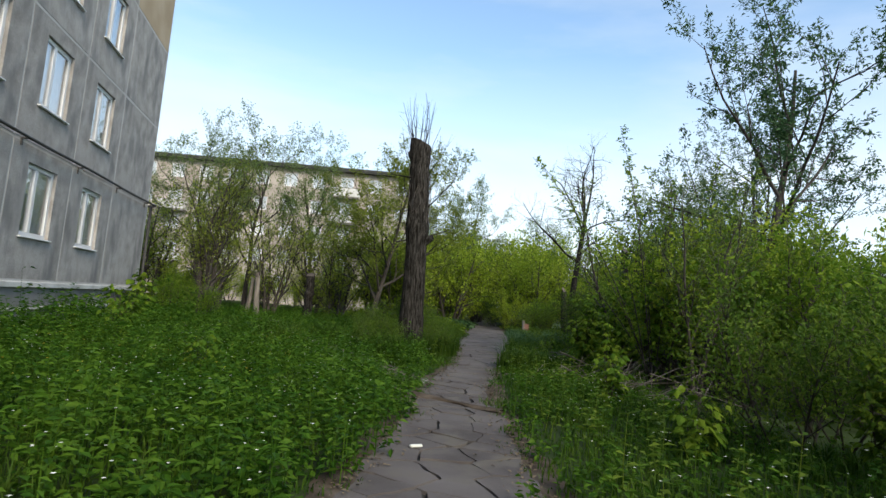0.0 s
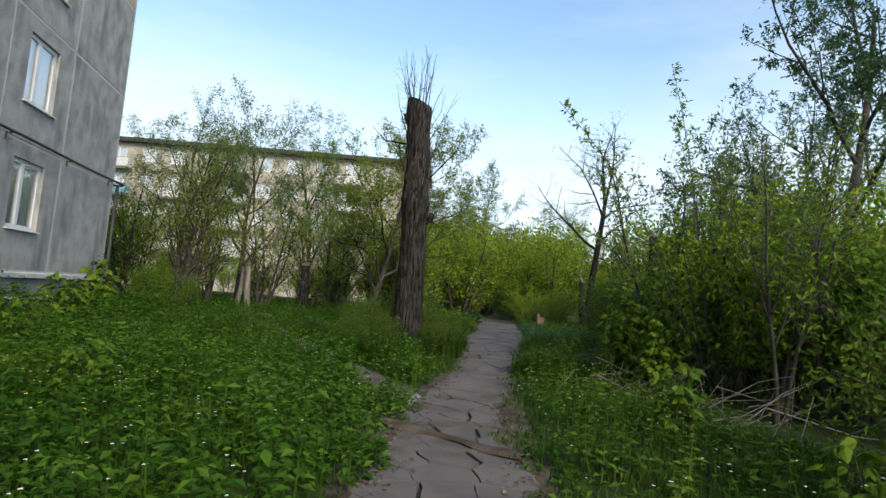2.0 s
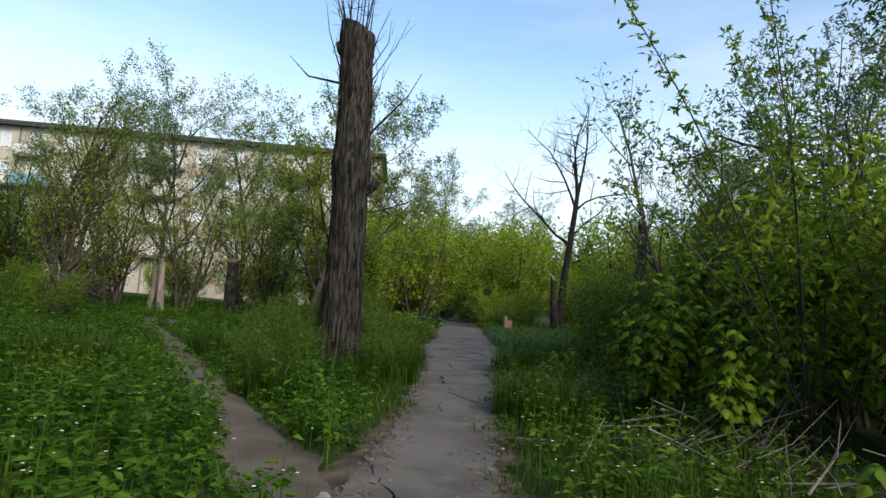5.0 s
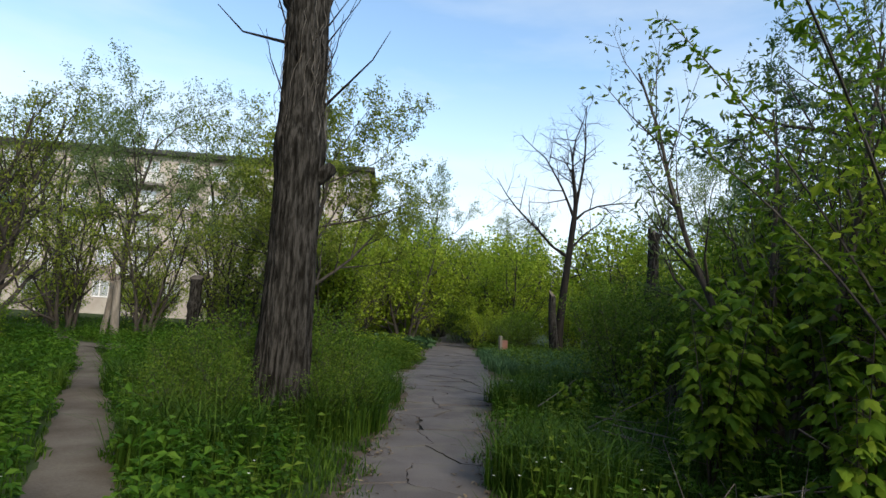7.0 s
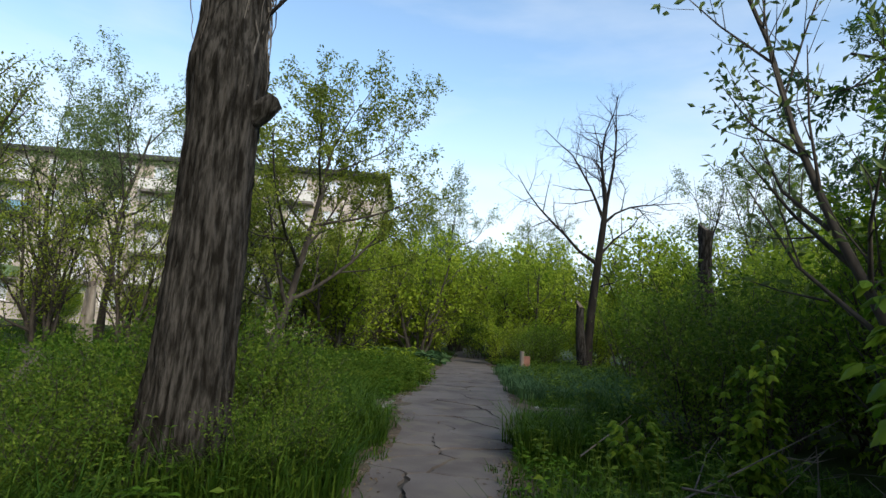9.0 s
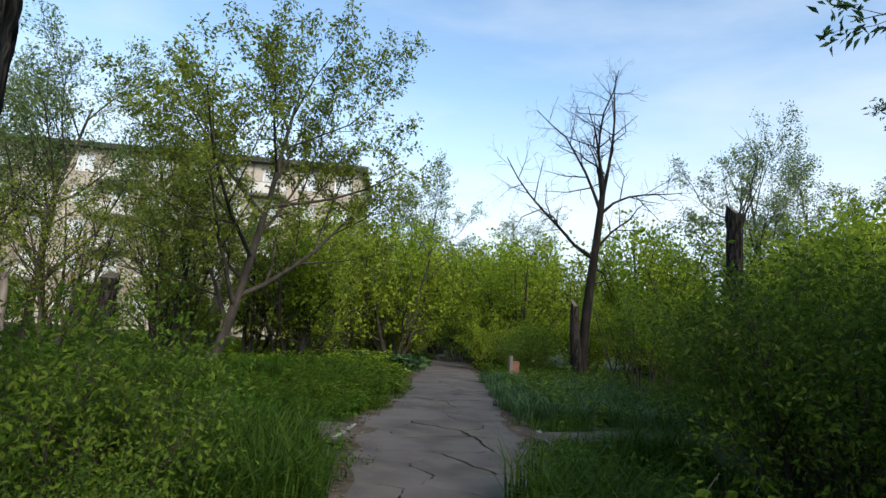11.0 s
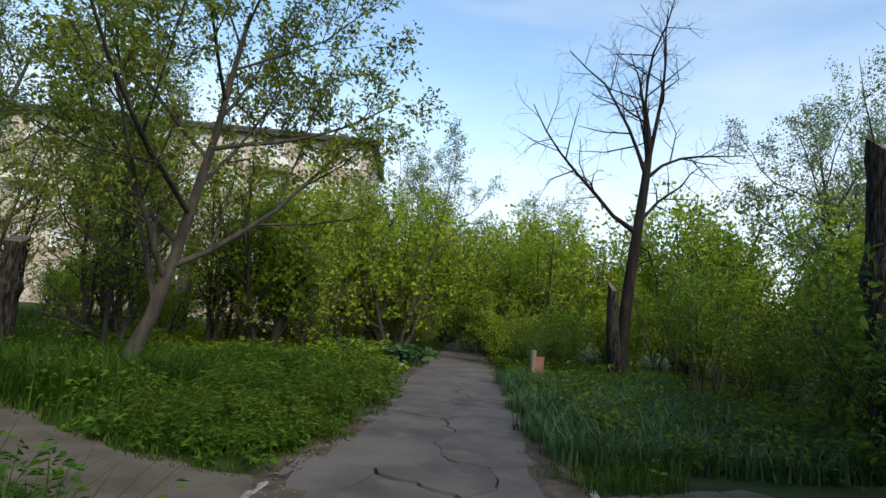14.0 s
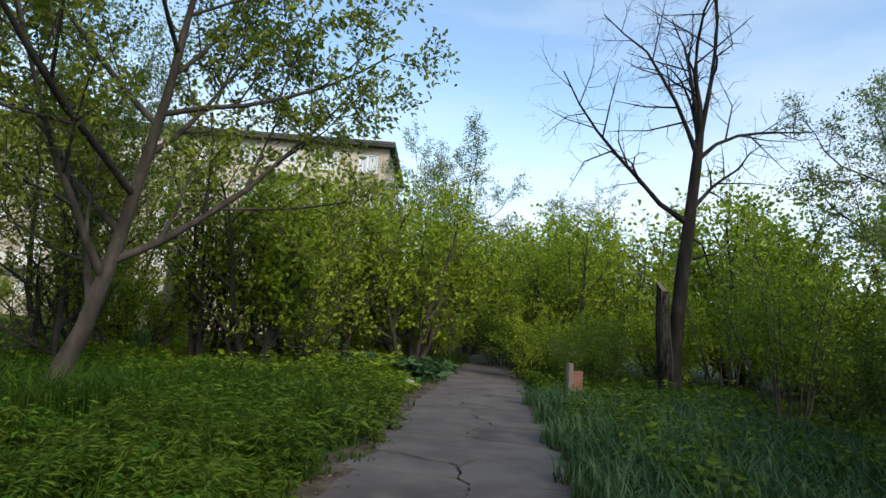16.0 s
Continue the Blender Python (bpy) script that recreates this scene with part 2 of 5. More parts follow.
def fast(name, verts, faces, material, smooth=False):
    """A mesh from arrays: verts (n, 3), faces (m, k) with one k."""
    verts, faces = np.asarray(verts, np.float32), np.asarray(faces, np.int32)
    me = bpy.data.meshes.new(name)
    me.vertices.add(len(verts))
    me.vertices.foreach_set("co", verts.ravel())
    k = faces.shape[1]
    me.loops.add(faces.size)
    me.loops.foreach_set("vertex_index", faces.ravel())
    me.polygons.add(len(faces))
    me.polygons.foreach_set("loop_start", np.arange(0, faces.size, k, dtype=np.int32))
    me.polygons.foreach_set("use_smooth", np.full(len(faces), smooth))
    me.update(calc_edges=True)
    me.materials.append(material)
    return me


def box(bm, lo, hi, bevel=0.0):
    lo, hi = Vector(lo), Vector(hi)
    made = bmesh.ops.create_cube(bm, size=1, matrix=Matrix.Translation((lo + hi) / 2) @ Matrix.Diagonal((*(hi - lo), 1)))
    if bevel:
        edges = list({e for v in made["verts"] for e in v.link_edges})
        bmesh.ops.bevel(bm, geom=edges, offset=bevel, segments=1, affect="EDGES")
    return bm


def boxes(*spans, bevel=0.0):
    bm = bmesh.new()
    for lo, hi in spans:
        box(bm, lo, hi, bevel)
    return bm


def tubes(name, limbs, material, sides=6, rough=0.0, seed=1):
    """Tapered tubes along polylines; limbs: (points (k, 3), radii (k))."""
    rng = np.random.default_rng(seed)
    vs, fs, base = [], [], 0
    for pts, rad in limbs:
        pts, rad = np.asarray(pts, float), np.asarray(rad, float)
        if rad[0] < 0.03 and len(pts) > 3:
            pts, rad = pts[[0, len(pts) // 2, -1]], rad[[0, len(pts) // 2, -1]]
        s = sides if rad[0] > 0.035 else (4 if rad[0] > 0.02 else 3)
        tan = np.gradient(pts, axis=0)
        tan /= np.linalg.norm(tan, axis=1)[:, None] + 1e-9
        ref = np.where(np.abs(tan[:, 2:3]) > 0.9, np.array([[1.0, 0, 0]]), np.array([[0, 0, 1.0]]))
        u = np.cross(tan, ref)
        u /= np.linalg.norm(u, axis=1)[:, None] + 1e-9
        v = np.cross(tan, u)
        a = np.linspace(0, 2 * np.pi, s, endpoint=False)
        r = rad[:, None] * (1 + rough * rng.normal(0, 1, (len(pts), s)))
        ring = pts[:, None] + (r * np.cos(a))[..., None] * u[:, None] + (r * np.sin(a))[..., None] * v[:, None]
        vs.append(ring.reshape(-1, 3))
        k = len(pts)
        i, j = np.meshgrid(np.arange(k - 1), np.arange(s), indexing="ij")
        q = np.stack([i * s + j, i * s + (j + 1) % s, (i + 1) * s + (j + 1) % s, (i + 1) * s + j], -1).reshape(-1, 4)
        fs.append(q + base)
        base += k * s
    return fast(name, np.concatenate(vs), np.concatenate(fs), material, smooth=True)


def unit(v):
    return v / (np.linalg.norm(v, axis=-1, keepdims=True) + 1e-9)


def leaves(name, pos, way, size, material, wide=0.5, fold=0.25, rng=None, ups=0.6, tipped=True):
    """Folded pointed leaves, each from pos along way."""
    rng = rng or np.random.default_rng(3)
    n = len(pos)
    way = unit(way)
    nrm = unit(rng.normal(0, 0.6, (n, 3)) + np.array([0, 0, ups]))
    side = unit(np.cross(way, nrm))
    nrm = np.cross(side, way)
    size = (np.ones(n) * size)[:, None]
    mid = pos + way * size * 0.45
    w = size * wide * 0.5
    tip = pos + way * size - nrm * size * 0.15
    v = np.stack([pos, mid + side * w + nrm * w * fold, tip, mid - side * w + nrm * w * fold], 1).reshape(-1, 3)
    f = np.arange(4 * n).reshape(-1, 4)
    return fast(name, v, f, material)


def grow(rng, start, way, length, radius, level, limbs, tips, spec):
    """One limb and what grows from it. spec: per level (children, length ratio, angle, first), and the bend and lift."""
    k = 6 if level < 2 else 4
    pts, d, p = [np.array(start, float)], unit(np.array(way, float)), np.array(start, float)
    for _ in range(k):
        d = unit(d + rng.normal(0, spec["bend"] * (1 + 0.5 * level), 3) + np.array([0, 0, spec["lift"]]) * (0.4 if level == 0 else 1))
        p = p + d * length / k
        pts.append(p)
    pts = np.array(pts)
    end = spec.get("end", 0.25) if level == 0 else 0.25
    rad = radius * np.linspace(1, end, k + 1)
    if level == 0:
        rad[0] *= 1.3
    limbs.append((pts, rad))
    if level >= len(spec["kids"]):
        tips.append(pts)
        return
    count, ratio, angle, first = spec["kids"][level]
    for c in range(count):
        f = first + (1 - first) * (c + rng.random() * 0.8) / count
        x = f * k
        i = min(int(x), k - 1)
        q = pts[i] + (pts[i + 1] - pts[i]) * (x - i)
        t = unit(pts[i + 1] - pts[i])
        az = c * 2.4 + rng.normal(0, 0.5)
        o = unit(np.cross(t, [math.cos(az), math.sin(az), 0.3]))
        an = radians(angle) * rng.uniform(0.75, 1.25)
        grow(rng, q, t * math.cos(an) + o * math.sin(an), length * ratio * rng.uniform(0.7, 1.2) * (1.15 - 0.5 * f),
             max(0.004, rad[i] * 0.55), level + 1, limbs, tips, spec)


def foliage(rng, tips, count, spread, droop=0.2):
    """Leaf places and ways scattered along the twigs."""
    lens = np.array([np.linalg.norm(t[-1] - t[0]) for t in tips])
    pick = rng.choice(len(tips), count, p=lens / lens.sum())
    arr = np.array(tips)
    k = arr.shape[1] - 1
    f = (rng.random(count) ** 0.7) * k
    i = np.minimum(f.astype(int), k - 1)
    a, b = arr[pick, i], arr[pick, i + 1]
    pos = a + (b - a) * (f - i)[:, None]
    way = unit(b - a) * 0.5 + rng.normal(0, 0.7, (count, 3)) + np.array([0, 0, -droop])
    return pos + rng.normal(0, spread, (count, 3)), way


def tree(name, seed, height, radius, kids, count, size, leaf_mat, bark, label, at=(0, 0, 0), lean=(0, 0), bend=0.07, lift=0.08,
         spread=0.06, wide=0.5, droop=0.2, category="tree", group="", stems=1, splay=0.0, end=0.25, trunk_name="trunk", crown_name="crown", rough=0.0, turn=0):
    rng = np.random.default_rng(seed)
    root = empty(name, pose(*at, 0, 0, turn), label, category, group)
    limbs, tips = [], []
    for s in range(stems):
        az = s * 2.4 + rng.random()
        out = splay * rng.uniform(0.4, 1.0)
        way = (lean[0] + out * math.cos(az), lean[1] + out * math.sin(az), 1)
        st = (0.12 * stems ** 0.5 * splay * math.cos(az) * 2, 0.12 * stems ** 0.5 * splay * math.sin(az) * 2, -0.05)
        grow(rng, st, way, height * (rng.uniform(0.7, 1.0) if stems > 1 else 1), radius, 0, limbs, tips,
             {"kids": kids, "bend": bend, "lift": lift, "end": end})
    link(trunk_name, tubes(trunk_name, limbs, bark, sides=8, rough=rough, seed=seed), root)
    if count:
        pos, way = foliage(rng, tips, count, spread, droop)
        link(crown_name, leaves(crown_name, pos, way, size * rng.uniform(0.6, 1.25, count), leaf_mat, wide, rng=rng), root)
    return root


def at(x, y, s=1.0, turn=0.0, z=0.0, tall=1.0):
    return pose(x, y, z, 0, 0, turn) @ Matrix.Diagonal((s, s, s * tall, 1))


# ---- plan of the paths ----
EDGES = ((-8, -2.1, -0.7), (0, -0.75, 0.62), (4, -0.1, 1.38), (6, 0.4, 1.62), (9, 0.97, 2.05), (12, 1.8, 2.85), (16, 2.6, 4.0), (19, 3.1, 5.1),
         (21, 3.2, 5.85), (23, 3.75, 6.15), (25.5, 4.55, 6.7), (30.5, 5.2, 7.75), (39.5, 7.6, 9.5), (55, 10.9, 12.5), (80, 15.5, 17))
EY, EL, ER = (np.array(c, float) for c in zip(*EDGES))
TRACK = ((1.0, 9.7), (0.35, 11.7), (-0.1, 12.9), (-1.0, 15.4), (-1.6, 17.0), (-2.55, 19.8), (-3.35, 21.9), (-5.0, 25.8), (-7.6, 30.3), (-12, 36))
CROSS_L = ((3.5, 20.6), (2.45, 20.85), (1.15, 21.85), (-1.0, 23.5), (-6, 27.3))
CROSS_R = ((5.7, 20.6), (7.0, 20.8), (7.9, 21.1))


def left_edge(y):
    return np.interp(y, EY, EL)


def right_edge(y):
    return np.interp(y, EY, ER)


def off_line(x, y, line):
    """How far points lie from a polyline."""
    best = np.full(np.shape(x), 1e9)
    for (ax, ay), (bx, by) in zip(line, line[1:]):
        dx, dy = bx - ax, by - ay
        f = np.clip(((x - ax) * dx + (y - ay) * dy) / (dx * dx + dy * dy), 0, 1)
        best = np.minimum(best, np.hypot(x - ax - f * dx, y - ay - f * dy))
    return best


def is_green(x, y, margin=0.0):
    """Whether plants may stand at these places."""
    wob = 0.10 * np.sin(y * 3.1) + 0.09 * np.sin(y * 7.7 + 1) + 0.05 * np.sin(y * 13.0 + x)
    on_path = (x > left_edge(y) + 0.06 + wob - margin) & (x < right_edge(y) - 0.06 + wob + margin)
    track = (off_line(x, y, TRACK) < 0.25 + wob * 0.4 + margin) | (off_line(x, y, CROSS_L) < 0.55 + wob * 0.5 + margin) | (off_line(x, y, CROSS_R) < 0.4 + wob * 0.5 + margin)
    house = (x < -7.2 + 0.09 * (13 - y)) & (y < 20.9)
    return ~(on_path | track | house)


def relief(x, y):
    """Height of the ground beside the paths."""
    d = np.minimum(np.abs(x - (left_edge(y) + right_edge(y)) / 2) / 3.0, 1)
    t = np.minimum(off_line(x, y, TRACK) / 1.2, 1)
    return 0.06 * d * t * (1 + np.sin(x * 0.9) * np.cos(y * 0.7)) * (np.abs(x) < 40)


# ---- ground ----
gx = np.concatenate([[-900, -300, -120, -60], np.arange(-40, 40.1, 0.8), [60, 120, 300, 900]])
gy = np.concatenate([[-900, -300, -100, -40], np.arange(-20, 80.1, 0.8), [120, 250, 500, 1500]])
X, Y = np.meshgrid(gx, gy, indexing="ij")
Zg = relief(X, Y) - 0.012
nx, ny = X.shape
ii, jj = np.meshgrid(np.arange(nx - 1), np.arange(ny - 1), indexing="ij")
quads = np.stack([ii * ny + jj, (ii + 1) * ny + jj, (ii + 1) * ny + jj + 1, ii * ny + jj + 1], -1).reshape(-1, 4)
tagged(link("ground", fast("ground", np.stack([X, Y, Zg], -1).reshape(-1, 3), quads, M_SOIL, True)),
       "dark meadow soil under grass and weeds", "ground", kind="structure")


def strip(name, line, half, z, material, label, seed):
    """A trodden strip with ragged edges along a polyline."""
    rng = np.random.default_rng(seed)
    pts = []
    for (ax, ay), (bx, by) in zip(line, line[1:]):
        n = max(2, int(math.hypot(bx - ax, by - ay) / 0.25))
        pts += [(ax + (bx - ax) * i / n, ay + (by - ay) * i / n) for i in range(n)]
    pts = np.array(pts + [line[-1]])
    for _ in range(6):
        pts[1:-1] = (pts[:-2] + 2 * pts[1:-1] + pts[2:]) / 4
    t = unit(np.gradient(pts, axis=0))
    nr = np.stack([-t[:, 1], t[:, 0]], 1)
    cols = []
    for c in (-1.0, -0.6, -0.2, 0.2, 0.6, 1.0):
        w = half * c + (rng.normal(0, 0.06, len(pts)) if abs(c) == 1 else 0)
        zz = relief(pts[:, 0], pts[:, 1]) + z - 0.03 * abs(c) ** 3 + rng.normal(0, 0.003, len(pts))
        q = pts + nr * np.reshape(w, (-1, 1))
        cols.append(np.column_stack([q, zz]))
    v = np.stack(cols, 1)
    k, s = v.shape[:2]
    i, j = np.meshgrid(np.arange(k - 1), np.arange(s - 1), indexing="ij")
    f = np.stack([i * s + j, (i + 1) * s + j, (i + 1) * s + j + 1, i * s + j + 1], -1).reshape(-1, 4)
    return tagged(link(name, fast(name, v.reshape(-1, 3), f, material, True)), label, "path", kind="structure")


strip("dirt_track", TRACK, 0.36, 0.03, M_DIRT, "narrow trodden earth track through the grass", 4)
strip("cross_path", CROSS_L, 0.7, 0.022, M_DIRT, "dusty earth path crossing the asphalt path", 5)
strip("cross_path", CROSS_R, 0.5, 0.022, M_DIRT, "dusty earth path crossing the asphalt path", 6)

for side, seed in ((left_edge, 7), (right_edge, 8)):
    strip("soil_verge", [(float(side(y)), float(y)) for y in np.arange(-8, 46, 1.5)], 0.26, 0.016, M_VERGE, "bare brown soil along the asphalt's broken edge", seed)

strip("soil_seam", ((0.45, 8.45), (0.95, 8.1), (1.36, 7.58), (1.8, 7.15)), 0.09, 0.062, M_VERGE, "dark soil-filled break across the asphalt", 9)

# ---- panel block at the meadow's edge ----
WALL = pose(-7.85, 20.75, 0, 0, 0, 5)      # local: y along the wall back towards the walk's start is negative, x out of the wall
STOREY, SILLS = 2.78, (2.04, 4.78, 7.52, 10.26, 13.0)


def window_unit(name, w, h, parent, m, meshes, sill=True):
    """A plastic window in its opening: frame, mullion, panes, sill, curtain behind."""
    root = link(name, meshes["frame"], parent)
    root.matrix_basis = m
    for n in ("pane", "curtain") + (("sill",) if sill else ()):
        link(n, meshes[n], root)
    return root


def window_meshes(w, h, split=0.4, deep=0.07):
    """Local: x out of the wall, y across, z up from the opening's lower edge."""
    t, x0, x1 = 0.095, -deep - 0.06, -deep
    out = {}
    s = -w / 2 + w * split
    def mesh(n, bm, material):
        me = bpy.data.meshes.new(n)
        bm.to_mesh(me)
        bm.free()
        me.materials.append(material)
        out[n] = me
    mesh("frame", boxes(((x0, -w / 2, 0), (x1, -w / 2 + t, h)), ((x0, w / 2 - t, 0), (x1, w / 2, h)), ((x0, -w / 2 + t, 0), (x1, w / 2 - t, t)),
                        ((x0, -w / 2 + t, h - t), (x1, w / 2 - t, h)), ((x0, s - 0.06, t), (x1 + 0.01, s + 0.06, h - t)), bevel=0.006), M_PVC)
    mesh("pane", boxes(((x0 + 0.02, -w / 2 + t, t), (x0 + 0.03, s - 0.06, h - t)), ((x0 + 0.02, s + 0.06, t), (x0 + 0.03, w / 2 - t, h - t))), M_GLASS)
    bm = bmesh.new()
    n = 24
    row = [[bm.verts.new((x0 - 0.07 + 0.025 * math.sin(i * 1.9) + 0.01 * math.sin(i * 4.1), -w / 2 + w * i / n, z)) for z in (0.0, h)] for i in range(n + 1)]
    for a, b in zip(row, row[1:]):
        bm.faces.new((a[0], b[0], b[1], a[1]))
    mesh("curtain", bm, M_CURT)
    mesh("sill", boxes(((x1, -w / 2 - 0.05, -0.035), (0.07, w / 2 + 0.05, -0.005)), bevel=0.008), M_PVC)
    return out


def panel_mesh(name, w, z0, z1, hole, material, thick=0.16, gap=0.032):
    """A wall panel w wide about y=0, with an opening (half width, low, high) through it."""
    bm = bmesh.new()
    a, b, lo, hi = -w / 2 + gap, w / 2 - gap, z0 + gap, z1 - gap
    if hole:
        hw, hl, hh = hole
        rims = [[bm.verts.new((x, y, z)) for y, z in c] for x in (0, -thick) for c in (((a, lo), (b, lo), (b, hi), (a, hi)), ((-hw, hl), (hw, hl), (hw, hh), (-hw, hh)))]
        for i in range(4):
            j = (i + 1) % 4
            for p, q in ((rims[0], rims[1]), (rims[1], rims[3]), (rims[3], rims[2]), (rims[2], rims[0])):
                bm.faces.new((p[i], p[j], q[j], q[i]))
        bmesh.ops.recalc_face_normals(bm, faces=bm.faces[:])
    else:
        box(bm, (-thick, a, lo), (0, b, hi), 0.01)
    me = bpy.data.meshes.new(name)
    bm.to_mesh(me)
    bm.free()
    me.materials.append(material)
    return me


block = empty("apartment_building", WALL, "grey rendered panel apartment block with white plastic windows", "building")
# solid core painted dark, so the openings show room shade behind the curtains
part("core", boxes(((-12, -46, 0.02), (-0.75, -0.02, 14.7)), ((-0.75, -46, 0.02), (-0.166, -45.8, 14.7)), ((-0.75, -0.2, 0.02), (-0.166, -0.02, 14.7))), M_ROOM_SHADE, block)
part("joint_bed", boxes(*[((-0.165, -46, z - 0.05), (-0.006, -0.03, z + 0.05)) for z in (1.12, 3.92, 6.66, 9.4, 12.14, 14.64)],
                        *[((-0.165, y - 0.05, 1.1), (-0.006, y + 0.05, 14.6)) for y in (-0.08, -3.5, *[-6.28 - 2.75 * i for i in range(15)])]), M_JOINT, block, "pale mortar in the panel joints")
part("end_wall", boxes(((-12, -0.02, 0.02), (-0.02, 0.0, 14.7))), M_PANEL, block)
part("plinth", boxes(((-0.2, -46, -0.1), (0.03, 0.02, 0.98))), M_PLINTH, block, "damp dark concrete plinth")
part("ledge", boxes(((-0.2, -46, 0.98), (0.10, 0.06, 1.10)), ((0.03, -46, 0.50), (0.075, 0.04, 0.57)), bevel=0.012), M_LEDGE, block, "whitewashed concrete ledge")
part("roof", boxes(((-12.2, -46.2, 14.7), (0.35, 0.2, 14.95)), bevel=0.02), M_ROOF, block)
wm = window_meshes(1.3, 1.52)
LEVELS = (1.12, 3.92, 6.66, 9.4, 12.14, 14.64)
for i, (z0, z1) in enumerate(zip(LEVELS, LEVELS[1:])):
    blank = panel_mesh("wall_panel", 3.42, z0, z1, None, M_PANEL_W if i >= 3 else M_PANEL)
    ob = link("wall_panel", blank, block)
    ob.location = (0, -1.79, 0)
    low = SILLS[i]
    holed = panel_mesh("wall_panel", 2.75, z0, z1, (0.65, low, low + 1.52), M_PANEL)
    for j in range(10):
        y = -4.9 - 2.75 * j
        ob = link("wall_panel", holed, block)
        ob.location = (0, y, 0)
        window_unit("window", 1.3, 1.52, block, Matrix.Translation((0, y, low)), wm)
    rest = panel_mesh("wall_panel", 13.6, z0, z1, None, M_PANEL)
    link("wall_panel", rest, block).location = (0, -38.0 + 0.9, 0)
pipe = [(np.array([(0.13, -46 + 46.4 * i / 40, 3.98 + 0.012 * math.sin(i * 1.3)) for i in range(41)]), np.full(41, 0.035)),
        (np.array([(0.13, 0.36, 3.98), (0.10, 0.40, 3.97), (-0.3, 0.42, 3.95)]), np.full(3, 0.035))]
gas = tagged(link("gas_pipe", tubes("gas_pipe", pipe, M_PIPE, 8)), "thin black gas pipe run along the panel wall", "pipe")
gas.matrix_world = WALL
for j in range(16):
    y = -0.5 - 2.75 * j
    part("bracket", boxes(((0.002, y - 0.02, 3.93), (0.12, y + 0.02, 3.96)), ((0.004, y - 0.02, 3.80), (0.03, y + 0.02, 3.96))), M_PIPE, gas)
drain = tagged(link("downpipe", tubes("downpipe", [(np.array([(0.06, 0.12, 3.9 - i * 0.2) for i in range(20)]), np.full(20, 0.05))], M_PIPE, 8)),
               "dark rain downpipe at the building's corner", "pipe")
drain.matrix_world = WALL

# ---- five-storey house beyond the trees ----
FAR = pose(4.3, 62.0, 0, 0, 0, -6)        # local: x runs back along the facade (negative), -y faces the walk
house = empty("apartment_building", FAR, "buff five-storey apartment block half hidden behind trees", "building")
FL, BAY, COLS = 2.85, 3.1, 21
W2, H2 = 1.5, 1.5


def flat_wall():
    """The facade with its window openings, as strips round them."""
    bm = bmesh.new()
    for c in range(COLS):
        xa, xb = -BAY * (c + 1), -BAY * c
        xm = (xa + xb) / 2
        box(bm, (xa, 0, 0), (xm - W2 / 2, 0.4, 15.0))
        box(bm, (xm + W2 / 2, 0, 0), (xb, 0.4, 15.0))
        for f in range(6):
            lo = 0 if f == 0 else 0.75 + FL * (f - 1) + 0.85 + H2
            hi = 15.0 if f == 5 else 0.75 + FL * f + 0.85
            box(bm, (xm - W2 / 2, 0, lo), (xm + W2 / 2, 0.4, hi))
    return bm


part("wall", flat_wall(), M_BRICK, house)
# same painted room shade behind this facade's windows
part("core", boxes(((-BAY * COLS, 0.9, 0), (-0.02, 12, 15.0))), M_ROOM_SHADE, house)
part("end_wall", boxes(((-0.02, 0.4, 0), (0.0, 12, 15.0))), M_BRICK, house)
part("end_wall", boxes(((-BAY * COLS - 0.02, 0.4, 0), (-BAY * COLS, 12, 15))), M_BRICK, house)
part("roof", boxes(((-BAY * COLS - 0.5, -0.7, 15.0), (0.5, 12.5, 15.16)), ((-BAY * COLS - 0.5, -0.74, 15.16), (0.5, 12.5, 15.42)), bevel=0.02), M_ROOF, house)
for cx in (-7, -15.5, -24, -33, -42):
    part("chimney", boxes(((cx, 5, 15.42), (cx + 0.9, 5.6, 16.4)), ((cx - 0.08, 4.92, 16.4), (cx + 0.98, 5.68, 16.52))), M_SLAB, house)
fm = window_meshes(W2, H2, 0.45)
TO_FRONT = pose(0, 0, 0, 0, 0, -90)
bal_white = [M_BALC_W, M_BALC_W, M_BALC_W, M_BALC_B, M_BALC_G]
brng = random.Random(5)
for c in range(COLS):
    xm = -BAY * (c + 0.5)
    for f in range(5):
        z = 0.75 + FL * f + 0.85
        window_unit("window", W2, H2, house, Matrix.Translation((xm, 0, z)) @ TO_FRONT, fm, sill=f % 2 == 0)
        if c % 4 in (2,) and f > 0 or c in (8, 11, 12, 15) and f in (1, 3):
            zb = z - 0.85
            b = part("balcony", boxes(((xm - 1.5, -1.0, zb - 0.14), (xm + 1.5, -0.004, zb)), bevel=0.01), M_SLAB, house, "balcony with sheeted railing")
            skin = M_BALC_W if c < 10 and f > 1 else brng.choice(bal_white)
            for lo, hi in (((-1.48, -1.0, 0.08), (1.48, -0.965, 1.0)), ((-1.5, -0.96, 0.08), (-1.47, -0.004, 1.0)), ((1.47, -0.96, 0.08), (1.5, -0.004, 1.0))):
                part("railing_sheet", boxes(((xm + lo[0], lo[1], zb + lo[2]), (xm + hi[0], hi[1], zb + hi[2])), bevel=0.006), skin, b)
            part("handrail", boxes(((xm - 1.52, -1.02, zb + 1.0), (xm + 1.52, -0.94, zb + 1.05)), bevel=0.01), M_SLAB, b)
for c in (3, 7, 11, 15, 19):
    part("downpipe", boxes(((-BAY * c - 0.06, -0.16, 0.1), (-BAY * c + 0.06, -0.04, 15.0)), bevel=0.02), M_SLAB, house)

